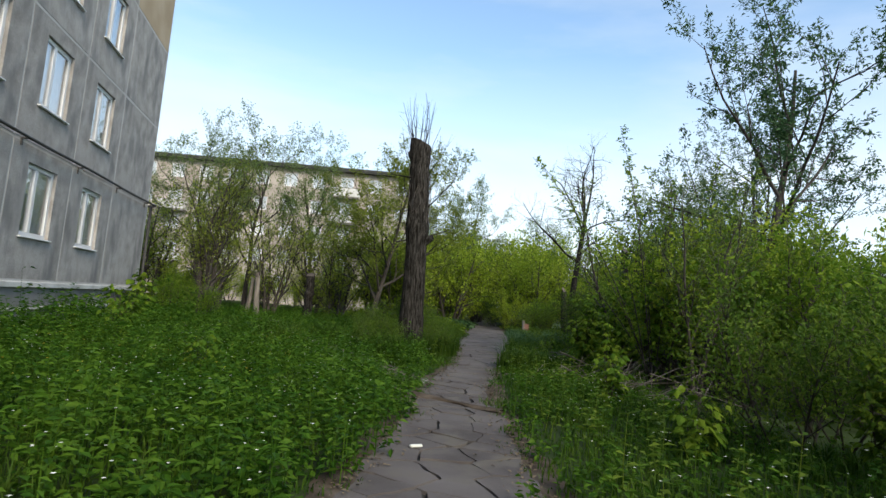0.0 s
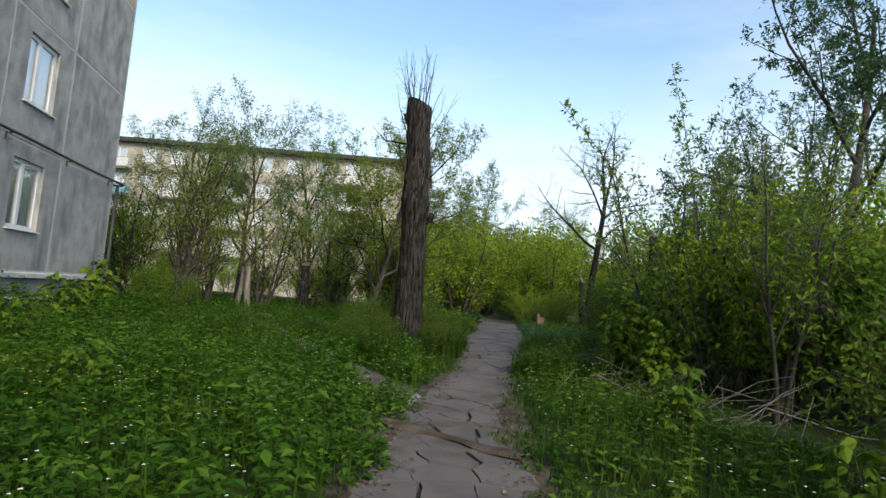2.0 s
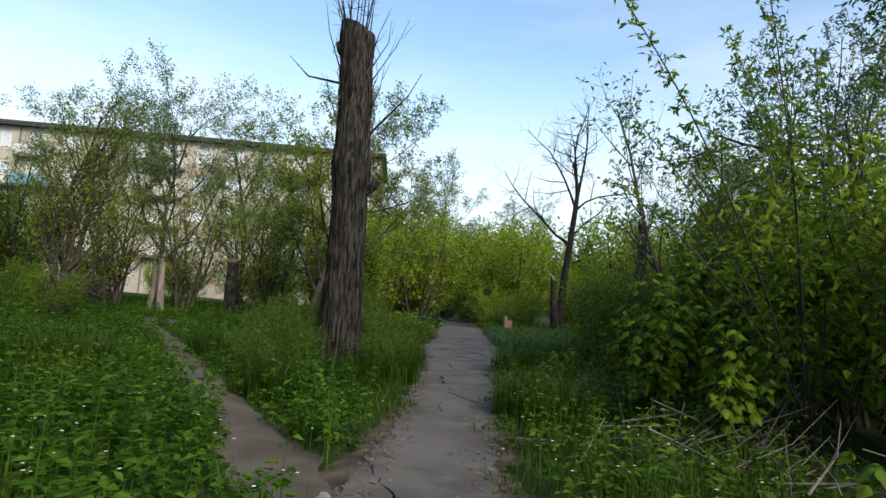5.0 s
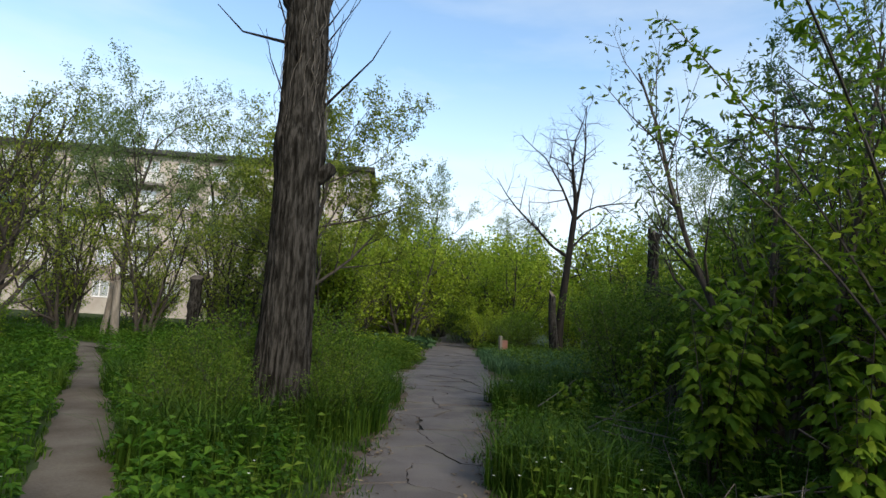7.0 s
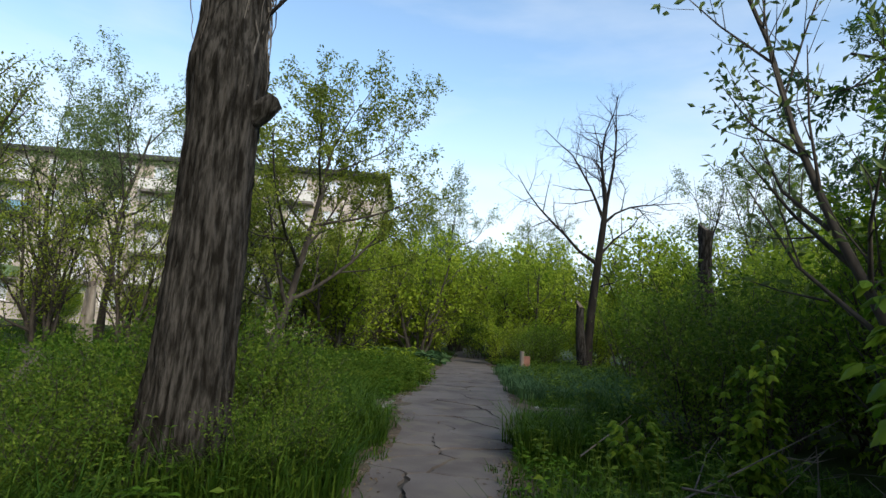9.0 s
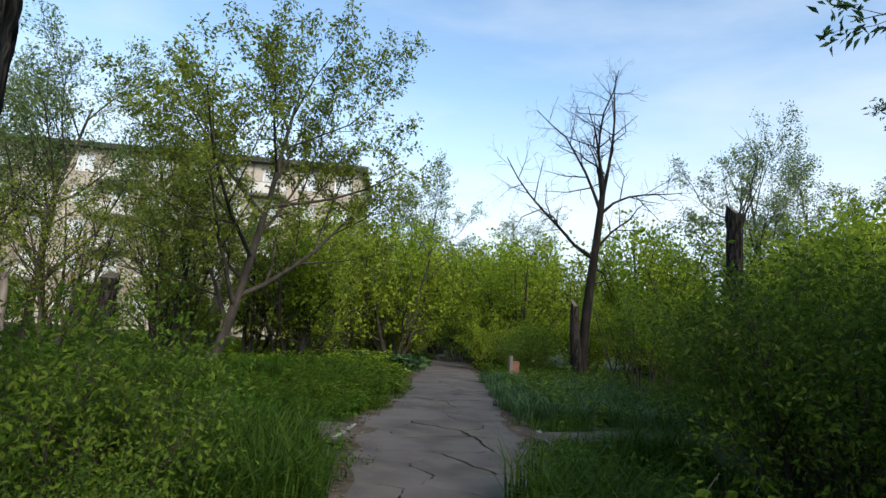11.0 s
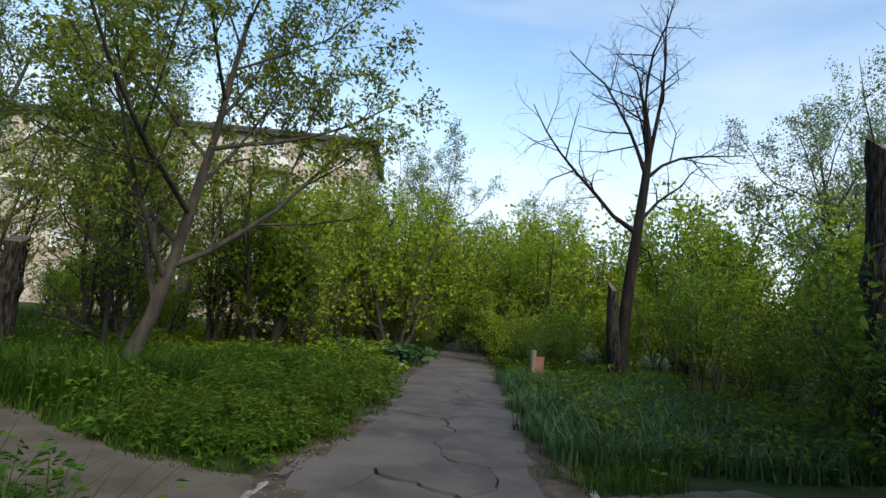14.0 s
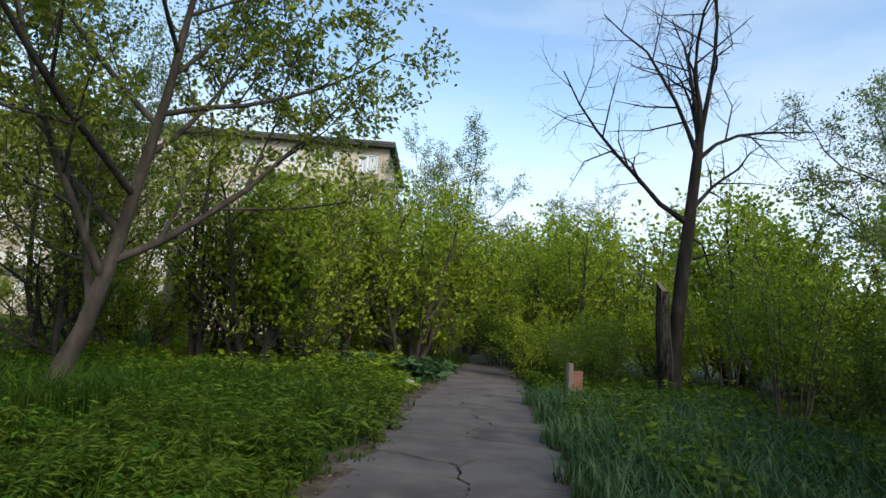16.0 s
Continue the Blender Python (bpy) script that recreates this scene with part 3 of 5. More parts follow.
# ---- tall sawn-off trunk beside the path ----
def snag(name, seed, height, r_base, r_top, lean, material, label, place, burl=0.0, cut=None, top_slant=0.1):
    """A sawn trunk with furrowed bark, flared foot and a rough head, as one mesh with its sawn face as a part."""
    rng = np.random.default_rng(seed)
    sides, rings = (176 if height > 5 else 64), max(14, int(height * 14))
    ph = rng.random(8) * 6.28
    vs = []
    for i in range(rings + 1):
        f = i / rings
        z = f * height
        r = r_base + (r_top - r_base) * f + 0.25 * r_base * math.exp(-f * 14) + burl * math.exp(-((f - 0.58) / 0.05) ** 2) + burl * 0.6 * math.exp(-((f - 0.97) / 0.04) ** 2)
        cx, cy = lean[0] * f + 0.05 * math.sin(3 * f + ph[0]), lean[1] * f + 0.04 * math.sin(4 * f + ph[1])
        for j in range(sides):
            a = 2 * math.pi * j / sides
            ridge = 1 - 2.2 * abs(noise.noise(Vector((math.cos(a) * 6.5 + ph[2], math.sin(a) * 6.5 + ph[3], z * 0.8))))
            crack = 1 - 2.0 * abs(noise.noise(Vector((math.cos(a) * 11 + ph[4], math.sin(a) * 11 + ph[7], z * 2.2))))
            furrow = 0.065 * ridge - 0.045 * max(0.0, crack) ** 2 + 0.05 * math.sin(2 * a + z * 0.8 + ph[5])
            rr = r * (1 + furrow + rng.normal(0, 0.012))
            zz = z + (top_slant * math.cos(a + ph[6]) if i == rings else 0)
            vs.append((cx + rr * math.cos(a), cy + rr * math.sin(a), zz - 0.1 * (i == 0)))
    idx = np.arange((rings + 1) * sides).reshape(rings + 1, sides)
    q = np.stack([idx[:-1], np.roll(idx[:-1], -1, 1), np.roll(idx[1:], -1, 1), idx[1:]], -1).reshape(-1, 4)
    root = empty(name, pose(*place), label, "dead trunk")
    link("trunk", fast("trunk", vs, q, material, True), root)
    bm = bmesh.new()
    rim = [bm.verts.new(v) for v in vs[-sides:]]
    mid = bm.verts.new(np.mean(np.array(vs[-sides:]), axis=0) + np.array([0, 0, 0.03]))
    for a, b in zip(rim, rim[1:] + rim[:1]):
        bm.faces.new((a, b, mid))
    part("sawn_top", bm, cut or M_CUT, root)
    return root


def shoots(root, seed, count, base, length, r_ring, material, up=1.0, low=None, name="shoot"):
    """Thin whippy shoots that spring from a sawn trunk."""
    rng = np.random.default_rng(seed)
    limbs = []
    for i in range(count):
        az = rng.random() * 6.28
        z = base if low is None else rng.uniform(low, base)
        p = np.array([r_ring * math.cos(az), r_ring * math.sin(az), z])
        d = np.array([math.cos(az) * 0.5, math.sin(az) * 0.5, up])
        pts, ln = [p], length * rng.uniform(0.5, 1.1)
        for k in range(7):
            d = unit(d + rng.normal(0, 0.13, 3) + np.array([0, 0, 0.16]))
            pts.append(pts[-1] + d * ln / 7)
        limbs.append((np.array(pts), np.linspace(0.014, 0.003, 8)))
        for _ in range(2):
            k = rng.integers(2, 6)
            e = unit(d + rng.normal(0, 0.5, 3))
            limbs.append((np.array([pts[k] + e * ln * 0.35 * f for f in (0, 0.5, 1)]) + rng.normal(0, 0.01, (3, 3)), np.array([0.006, 0.004, 0.002])))
    return link(name, tubes(name, limbs, material, 4), root)


main_snag = snag("tree_snag", 3, 5.75, 0.315, 0.245, (-0.07, 0.5), M_BARK, "tall sawn-off dead poplar trunk with bare shoots on top", (1.15, 14.95, 0), burl=0.045)
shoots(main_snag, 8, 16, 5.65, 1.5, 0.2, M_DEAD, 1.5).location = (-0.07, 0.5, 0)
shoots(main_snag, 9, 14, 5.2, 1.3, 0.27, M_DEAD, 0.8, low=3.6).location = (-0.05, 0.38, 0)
link("branch_stub", tubes("branch_stub", [(np.array([(0.15, 0.2, 2.95), (0.33, 0.16, 3.05), (0.42, 0.14, 3.14), (0.44, 0.14, 3.15)]), np.array([0.14, 0.1, 0.08, 0.01]))], M_BARK, 9, 0.06), main_snag, "knobby stub of a lost branch")
link("branch_stub", tubes("branch_stub", [(np.array([(-0.2, 0.44, 5.2), (-0.33, 0.43, 5.36), (-0.37, 0.43, 5.47), (-0.38, 0.43, 5.48)]), np.array([0.1, 0.085, 0.07, 0.01]))], M_BARK, 9, 0.06), main_snag, "knobby stub of a lost branch")
low_limb = tubes("broken_limb", [(np.array([(-0.2, 0.25, 4.7), (-0.5, 0.15, 4.8), (-0.8, 0.1, 4.7), (-1.1, 0.0, 4.95)]), np.array([0.026, 0.02, 0.013, 0.005])),
                                 (np.array([(0.2, 0.3, 3.9), (0.55, 0.2, 4.2), (0.8, 0.15, 4.6), (1.0, 0.1, 5.0)]), np.array([0.022, 0.016, 0.01, 0.004]))], M_DEAD)
link("broken_limb", low_limb, main_snag)


def dry_vines(root, seed, count, low, high, radius, lean):
    """Bleached dry shoots that hang close along a trunk."""
    rng = np.random.default_rng(seed)
    limbs = []
    for _ in range(count):
        a, z = rng.uniform(-2.9, 0.3), rng.uniform(low + 0.5, high)
        ln, pts = rng.uniform(0.5, 1.5), []
        for k in range(9):
            zz = max(low, z - ln * k / 8)
            a += rng.normal(0, 0.13)
            r = radius + 0.03 + 0.05 * math.sin(k * 0.4) + rng.normal(0, 0.012)
            pts.append((lean[0] * zz + r * math.cos(a), lean[1] * zz + r * math.sin(a), zz - 0.002 * k))
        limbs.append((np.array(pts), np.linspace(0.0075, 0.003, 9)))
    vs = []
    for pts, rad in limbs:
        vs += [(pts[m:m + 3], rad[m:m + 3]) for m in range(0, 8, 2)]
    return link("dry_vine", tubes("dry_vine", vs, M_STICK, 4), root, "bleached dry shoots hanging along the trunk")


dry_vines(main_snag, 10, 26, 3.2, 5.5, 0.265, (-0.012, 0.087))
snag2 = snag("tree_snag", 12, 4.25, 0.185, 0.14, (0.12, 0.1), M_BARK, "dark leaning broken trunk with a few shoots", (10.55, 22.7, 0), burl=0.06, top_slant=0.15)
shoots(snag2, 13, 7, 4.1, 1.9, 0.15, M_DEAD, 1.2).location = (0.12, 0.1, 0)
snag("stump", 14, 2.3, 0.21, 0.19, (-0.1, 0), M_BARK, "dark sawn-off tree stump among grass", (-2.85, 28.9, 0), burl=0.05)
pale = snag("stump", 15, 2.1, 0.13, 0.1, (-0.25, 0), M_PALE, "pale peeling broken trunk", (-5.3, 29.2, 0))
shoots(pale, 16, 8, 2.0, 1.2, 0.12, M_TWIG, 1.0).location = (-0.25, 0, 0)
snag("stump", 17, 1.9, 0.11, 0.09, (0.1, 0), M_PALE, "pale peeling broken trunk", (-5.95, 29.8, 0))
snag("stump", 18, 2.75, 0.21, 0.15, (-0.1, 0), M_BARK, "grey broken stump beside the dead tree", (11.3, 31.6, 0), top_slant=0.2)
snag("broken_tree", 19, 3.4, 0.24, 0.17, (0.2, 0), M_PALE, "pale bare trunk under the trees", (-1.5, 35.5, 0))

# ---- bare dead tree ----
def dead_tree(place):
    rng = np.random.default_rng(41)
    limbs, tips = [], []
    root = empty("dead_tree", pose(*place), "bare dead tree with a spreading crown of dark branches", "dead tree")
    trunk = np.array([(0, 0, -0.1), (0.1, 0, 1.5), (0.24, 0, 3.0), (0.45, 0, 4.8), (0.6, 0, 6.1), (0.68, 0, 6.95)])
    limbs.append((trunk, np.array([0.25, 0.18, 0.165, 0.15, 0.13, 0.1])))
    spec = {"kids": ((9, 0.4, 56, 0.2), (6, 0.5, 54, 0.15), (1, 0.55, 48, 0.3)), "bend": 0.15, "lift": 0.03, "end": 0.2}
    for start, way, ln, r in (((0.4, 0, 4.5), (-4.2, 0.2, 3.0), 5.6, 0.085), ((0.62, 0, 6.3), (-2.6, -0.4, 3.9), 4.9, 0.075), ((0.67, 0, 6.85), (-1.3, 0.3, 4.7), 5.0, 0.085),
                              ((0.68, 0, 6.9), (0.15, -0.3, 4.0), 5.0, 0.085), ((0.68, 0, 6.8), (2.2, 0.2, 4.8), 5.3, 0.085), ((0.62, 0, 6.2), (3.2, -0.3, 2.8), 4.3, 0.07),
                              ((0.48, 0, 4.9), (2.4, 0.3, 2.3), 3.5, 0.07), ((0.66, 0, 6.6), (0.6, 1.6, 3.6), 4.4, 0.07)):
        grow(rng, start, way, ln * 0.93, r * 0.82, 0, limbs, tips, spec)
    for z, s in ((3.6, 1), (4.1, 1)):
        grow(rng, (0.55, 0, z), (s, 0.2, 0.05), 1.9, 0.035, 2, limbs, tips, spec)
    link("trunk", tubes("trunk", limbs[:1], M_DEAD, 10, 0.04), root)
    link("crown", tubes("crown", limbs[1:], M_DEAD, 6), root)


dead_tree((11.6, 32.0, 0))

# ---- trees and shrubs ----
K3 = ((9, 0.5, 48, 0.3), (7, 0.5, 45, 0.2), (5, 0.5, 42, 0.15))
K2 = ((11, 0.42, 44, 0.1), (7, 0.5, 42, 0.15))
lean_tree = tree("leaning_tree", 51, 6.9, 0.135, ((13, 0.66, 55, 0.16), (8, 0.52, 48, 0.15), (5, 0.5, 42, 0.15)), 30000, 0.105, L_OLV, M_TWIG, "leaning tree with sparse young olive leaves", (0.0, 27.1, 0), lean=(0.33, -0.05), bend=0.06, spread=0.09)
grp = "young trees round the path"
airy = tree("broadleaf_tree", 52, 8.8, 0.15, ((11, 0.55, 46, 0.2), (8, 0.52, 45, 0.15), (4, 0.5, 42, 0.15)), 17000, 0.115, L_GRY, M_TWIG, "open tree with sparse silvery young leaves", (-7.0, 34.0, 0), group=grp, spread=0.12, bend=0.09)
for x, y, s, r in ((-10.6, 36.5, 1.0, 70), (-3.8, 37, 0.95, 140), (-15.5, 31, 0.8, 200), (21, 34, 1.0, 33), (24.5, 36, 0.95, 190), (8.3, 50, 1.05, 250), (6.0, 47, 0.95, 20), (17.5, 53, 0.95, 90), (-20, 36, 0.9, 15)):
    copy_thing(airy, at(x, y, s, r))
willow = tree("willow_tree", 53, 8.6, 0.15, K3, 12000, 0.13, L_BLU, M_TWIG, "open tree with narrow grey-green leaves behind the shrubs", (9.6, 13.2, 0), spread=0.06, wide=0.36, bend=0.08, group=grp)

copy_thing(willow, at(13.0, 17.5, 0.85, 60))
upright = tree("broadleaf_tree", 57, 6.2, 0.1, ((14, 0.34, 38, 0.12), (6, 0.5, 40, 0.15)), 6000, 0.1, L_OLV, M_TWIG, "narrow upright tree with small olive leaves", (-6.4, 23.4, 0),
               stems=3, splay=0.16, spread=0.12, wide=0.45, group=grp, lift=0.14)
young = tree("broadleaf_tree", 58, 5.6, 0.07, ((12, 0.42, 42, 0.08), (7, 0.5, 42, 0.15)), 5200, 0.11, L_YOU, M_TWIG, "young tree leafy to the ground with gold-green leaves", (-5.2, 31.6, 0),
             stems=5, splay=0.42, spread=0.16, wide=0.5, group=grp)
for x, y, s, r in ((-8.2, 32.4, 1.1, 80), (-11.4, 31.4, 1.1, 170), (0.2, 33.4, 1.0, 260), (2.2, 34.6, 0.95, 200)):
    copy_thing(young, at(x, y, s, r))
lime = tree("maple_tree", 54, 6.0, 0.09, K2, 7500, 0.165, L_YEL, M_TWIG, "young maple clump with bright yellow-green leaves", (5.6, 38.5, 0), stems=7, splay=0.5, spread=0.16, wide=0.75, group=grp)
for x, y, s, r in ((3.0, 37.5, 1.0, 40), (7.2, 46, 1.1, 90), (11.6, 39, 0.9, 150), (12.8, 44, 1.05, 210), (14.5, 50, 1.35, 20), (16, 41, 0.9, 280), (1.6, 32.6, 0.85, 300),
                   (10.5, 54, 1.2, 60), (9.4, 62, 1.3, 170), (13.2, 66, 1.5, 10), (17, 60, 1.5, 250), (18.5, 36, 0.9, 80), (21, 30, 0.95, 130), (16.3, 27.5, 0.85, 200), (19, 40, 1.3, 5), (24, 31, 1.2, 99), (27, 38, 1.3, 190), (22, 45, 1.3, 320), (14.2, 76, 1.5, 77), (17.5, 78, 1.6, 33), (11.5, 76, 1.5, 260), (20, 70, 1.5, 140)):
    copy_thing(lime, at(x, y, s, r))
green = tree("broadleaf_tree", 55, 5.6, 0.09, K2, 8000, 0.145, L_MID, M_TWIG, "dense young tree with fresh green leaves", (1.4, 42, 0), stems=4, splay=0.3, spread=0.13, wide=0.6, group=grp)
for x, y, s, r in ((-13, 29, 0.9, 90), (-16, 40, 1.1, 10), (15, 46, 1.2, 66), (26, 27, 1.2, 140), (31, 33, 1.3, 200), (30, 24, 1.2, 20)):
    copy_thing(green, at(x, y, s, r))

KB = ((8, 0.5, 42, 0.1), (6, 0.5, 42, 0.15))
shr = "shrubs beside the path"
bush_a = tree("shrub", 61, 2.6, 0.034, KB, 3900, 0.125, L_MID, M_TWIG, "dense green shrub with ash-like leaves", (6.8, 9.8, 0), category="shrub", stems=7, splay=0.5, spread=0.1, wide=0.42, group=shr, trunk_name="stem", crown_name="foliage")
bush_b = tree("shrub", 62, 2.3, 0.025, KB, 7200, 0.08, L_DRK, M_TWIG, "dark dense shrub with small leaves", (8.3, 18.5, 0), category="shrub", stems=8, splay=0.65, spread=0.12, wide=0.5, group=shr, trunk_name="stem", crown_name="foliage")
bush_c = tree("shrub", 63, 3.4, 0.03, ((9, 0.36, 32, 0.2), (5, 0.5, 38, 0.2)), 3400, 0.105, L_MID, M_TWIG, "tall thin shrub with upright leafy shoots", (7.6, 9.6, 0), category="shrub", stems=7, splay=0.35, spread=0.07, wide=0.42, group=shr, trunk_name="stem", crown_name="foliage", lift=0.14)
bush_d = tree("shrub", 64, 3.3, 0.035, KB, 5200, 0.12, L_YEL, M_TWIG, "yellow-green shrub with arching stems", (7.5, 11.2, 0), category="shrub", stems=6, splay=0.55, spread=0.1, wide=0.5, group=shr, trunk_name="stem", crown_name="foliage")
# last two copies stand out of view, added to shade the path's start
for x, y, s, r in ((7.9, 8.2, 0.95, 10), (9.2, 6.5, 1.1, 240), (8.8, 16.0, 1.0, 65), (10.5, 10, 1.1, 100), (14.5, 23.5, 0.9, 20), (11.2, 35.5, 0.8, 70), (5.0, 0.8, 0.9, 100), (5.6, -2.2, 1.1, 210)):
    copy_thing(bush_a, at(x, y, s, r))
for x, y, s, r in ((9.6, 18.0, 1.05, 45), (7.0, 17.0, 0.8, 120), (12.4, 24.0, 0.8, 200), (10.6, 18, 1.2, 280), (11, 22.5, 1.0, 330), (13.5, 28.5, 0.85, 90), (7.9, 17.6, 0.95, 15), (0.3, 15.2, 0.42, 210), (0.45, 14.2, 0.36, 20), (0.5, 15.9, 0.5, 300), (1.85, 15.0, 0.34, 70), (4.7, 5.6, 0.75, 80), (5.3, 3.6, 0.85, 30), (1.6, 16.3, 0.5, 110), (1.1, 16.7, 0.6, 10), (10.2, 33.8, 0.75, 10), (9.9, 43, 1.0, 140), (6.3, 45, 0.8, 250), (15.5, 31, 0.9, 160), (-10.5, 24, 0.8, 0), (13, 14, 1.3, 75), (4.5, 47, 1.2, 30), ):
    copy_thing(bush_b, at(x, y, s, r))
for x, y, s, r in ((7.4, 14.6, 0.9, 250), (8.2, 12.6, 1.1, 20), (8.3, 14.6, 1.25, 80), (11.8, 28.2, 0.9, 110), (12.0, 24.6, 0.95, 210), (14.8, 26, 1.0, 330), (14, 33.5, 1.1, 10)):
    copy_thing(bush_c, at(x, y, s, r))


def arching_shrub(seed, place, tops, label):
    """Long whippy stems that arch out of one foot, set with small feathered leaves."""
    rng = np.random.default_rng(seed)
    root = empty("shrub", pose(*place), label, "shrub", shr)
    limbs, pos, way = [], [], []
    for tx, ty, tz in tops:
        end = np.array([tx, ty, tz])
        bow = np.array([tx * 0.42, ty * 0.42, tz * 0.66]) + rng.normal(0, 0.06, 3)
        f = np.linspace(0, 1, 13)[:, None]
        foot = np.array([rng.normal(0, 0.1), rng.normal(0, 0.1), -0.03])
        pts = (1 - f) ** 2 * foot + 2 * f * (1 - f) * bow + f * f * end
        for k in range(0, 12, 2):
            limbs.append((pts[k:k + 3], np.linspace(0.017, 0.004, 13)[k:k + 3]))
        for u in np.arange(0.28, 1.0, 0.045 / np.linalg.norm(end)):
            q = np.array([np.interp(u * 12, range(13), pts[:, c]) for c in range(3)])
            az = rng.uniform(0, 6.28)
            o = unit(np.array([math.cos(az), math.sin(az), rng.uniform(-0.2, 0.5)]))
            reach = rng.uniform(0.1, 0.26) * (1.25 - 0.7 * u)
            limbs.append((np.array([q, q + o * reach * 0.5, q + o * reach]), np.array([0.003, 0.002, 0.0015])))
            for k in range(5):
                pos.append(q + o * reach * (0.3 + 0.17 * k)), way.append(o * 0.6 + rng.normal(0, 0.6, 3))
    link("stem", tubes("stem", limbs, M_TWIG, 5), root)
    pos, way = np.array(pos), np.array(way)
    link("foliage", leaves("foliage", pos, way, 0.075 * rng.uniform(0.6, 1.3, len(pos)), L_MID, 0.42, rng=rng), root)
    return root


arch = arching_shrub(68, (5.9, 11.0, 0), ((-3.1, -0.9, 4.2), (-1.2, -0.4, 5.2), (-2.0, 0.6, 3.6), (0.6, 0.8, 4.6), (-0.3, 1.2, 5.0), (1.4, -0.5, 4.2), (-1.6, -1.3, 2.9), (0.9, -1.4, 3.6), (-2.3, 0.1, 2.6)),
                     "tall shrub with long arching feathered leafy stems")
copy_thing(arch, at(7.9, 13.0, 1.05, 60))
slim = tree("young_tree", 66, 6.0, 0.05, ((12, 0.32, 34, 0.3), (5, 0.5, 38, 0.2)), 1500, 0.1, L_GRY, M_TWIG, "slim young tree with sparse upright leafy shoots", (6.4, 13.4, 0),
            stems=3, splay=0.25, spread=0.05, wide=0.42, group=grp, lift=0.12, category="tree")
copy_thing(slim, at(7.6, 11.6, 0.9, 120))
copy_thing(slim, at(5.9, 9.6, 0.72, 250))
for x, y, s, r in ((9.5, 14, 1.1, 60), (10.8, 16, 1.1, 170), (11.5, 20, 1.05, 230), (13.3, 21.5, 1.1, 310), (17, 24, 1.2, 20), (19, 27, 1.2, 100), (11.8, 13, 1.2, 140), (9.2, 36.5, 0.7, 190), (2.0, 40, 1.0, 222), (16, 19, 1.3, 200), (18.5, 33, 1.1, 280), (13.6, 36, 0.9, 45), (15.5, 37.5, 1.0, 160), (17.2, 35, 1.0, 250), (7.0, 42.5, 0.7, 55), (3.2, 43, 1.0, 99), (2.4, 35.6, 0.5, 20), (4.2, 39.6, 0.55, 140), (5.4, 41.5, 0.6, 10), (10.6, 38.0, 0.5, 300), ):
    copy_thing(bush_d, at(x, y, s, r))
for x, y, s, r in ((-1.6, 34.2, 0.8, 200), (-4.4, 44, 0.85, 20), (-9.0, 46, 0.9, 75), (-14, 44, 0.95, 310), (-19, 45, 0.9, 150), (1.2, 47, 1.0, 240), (-6.5, 51, 0.9, 15), (-12, 52, 0.9, 95),
                   (-24, 47, 1.0, 60), (-1.8, 53, 1.1, 170), (3.2, 55, 1.2, 220), (-17, 53, 0.9, 280), (-29, 50, 1.0, 10)):
    copy_thing(bush_d, at(x, y, s, r))
for x, y, s, r in ((-6.2, 22.6, 0.5, 40), (-7.6, 24.2, 0.6, 130), (-7.4, 41, 0.8, 50), (-11.5, 40, 0.8, 110), (-3.0, 40, 0.75, 210), (-16, 48, 0.9, 330), (-21, 41, 0.85, 10), (-9.4, 28.2, 0.55, 80)):
    copy_thing(bush_a, at(x, y, s, r))
copy_thing(young, at(-1.5, 30.4, 0.95, 120))
copy_thing(young, at(-3.4, 36.0, 1.1, 10))


# far woods that close the view round the place
def far_wood():
    rng = np.random.default_rng(77)
    pos, way = [], []
    for i in range(260):
        a = rng.uniform(0, 2 * math.pi)
        d = rng.uniform(75, 150)
        x, y = 5 + d * math.sin(a), 20 + d * math.cos(a)
        if -70 < x < 6 and 55 < y < 85 or -30 < x < -5 and y < 25 and y > -40:
            continue
        h, w = rng.uniform(6, 11), rng.uniform(2.5, 5)
        n = 240
        u = unit(rng.normal(0, 1, (n, 3))) * (rng.random((n, 1)) ** 0.4)
        pos.append(np.array([x, y, h * 0.52]) + u * np.array([w, w, h * 0.5]) + rng.normal(0, 0.4, (n, 3)))
        way.append(rng.normal(0, 1, (n, 3)))
    pos, way = np.concatenate(pos), np.concatenate(way)
    return leaves("far_woods", pos, way, rng.uniform(0.7, 1.4, len(pos)), M_FAR, 0.7, rng=rng)


tagged(link("far_woods", far_wood()), "distant belt of green trees", "woods", kind="stuff")

# ---- grass, weeds and flowers ----
def scatter(rng, n, x0, x1, y0, y1, margin=0.0):
    x, y = rng.uniform(x0, x1, n), rng.uniform(y0, y1, n)
    ok = is_green(x, y, margin)
    return x[ok], y[ok]


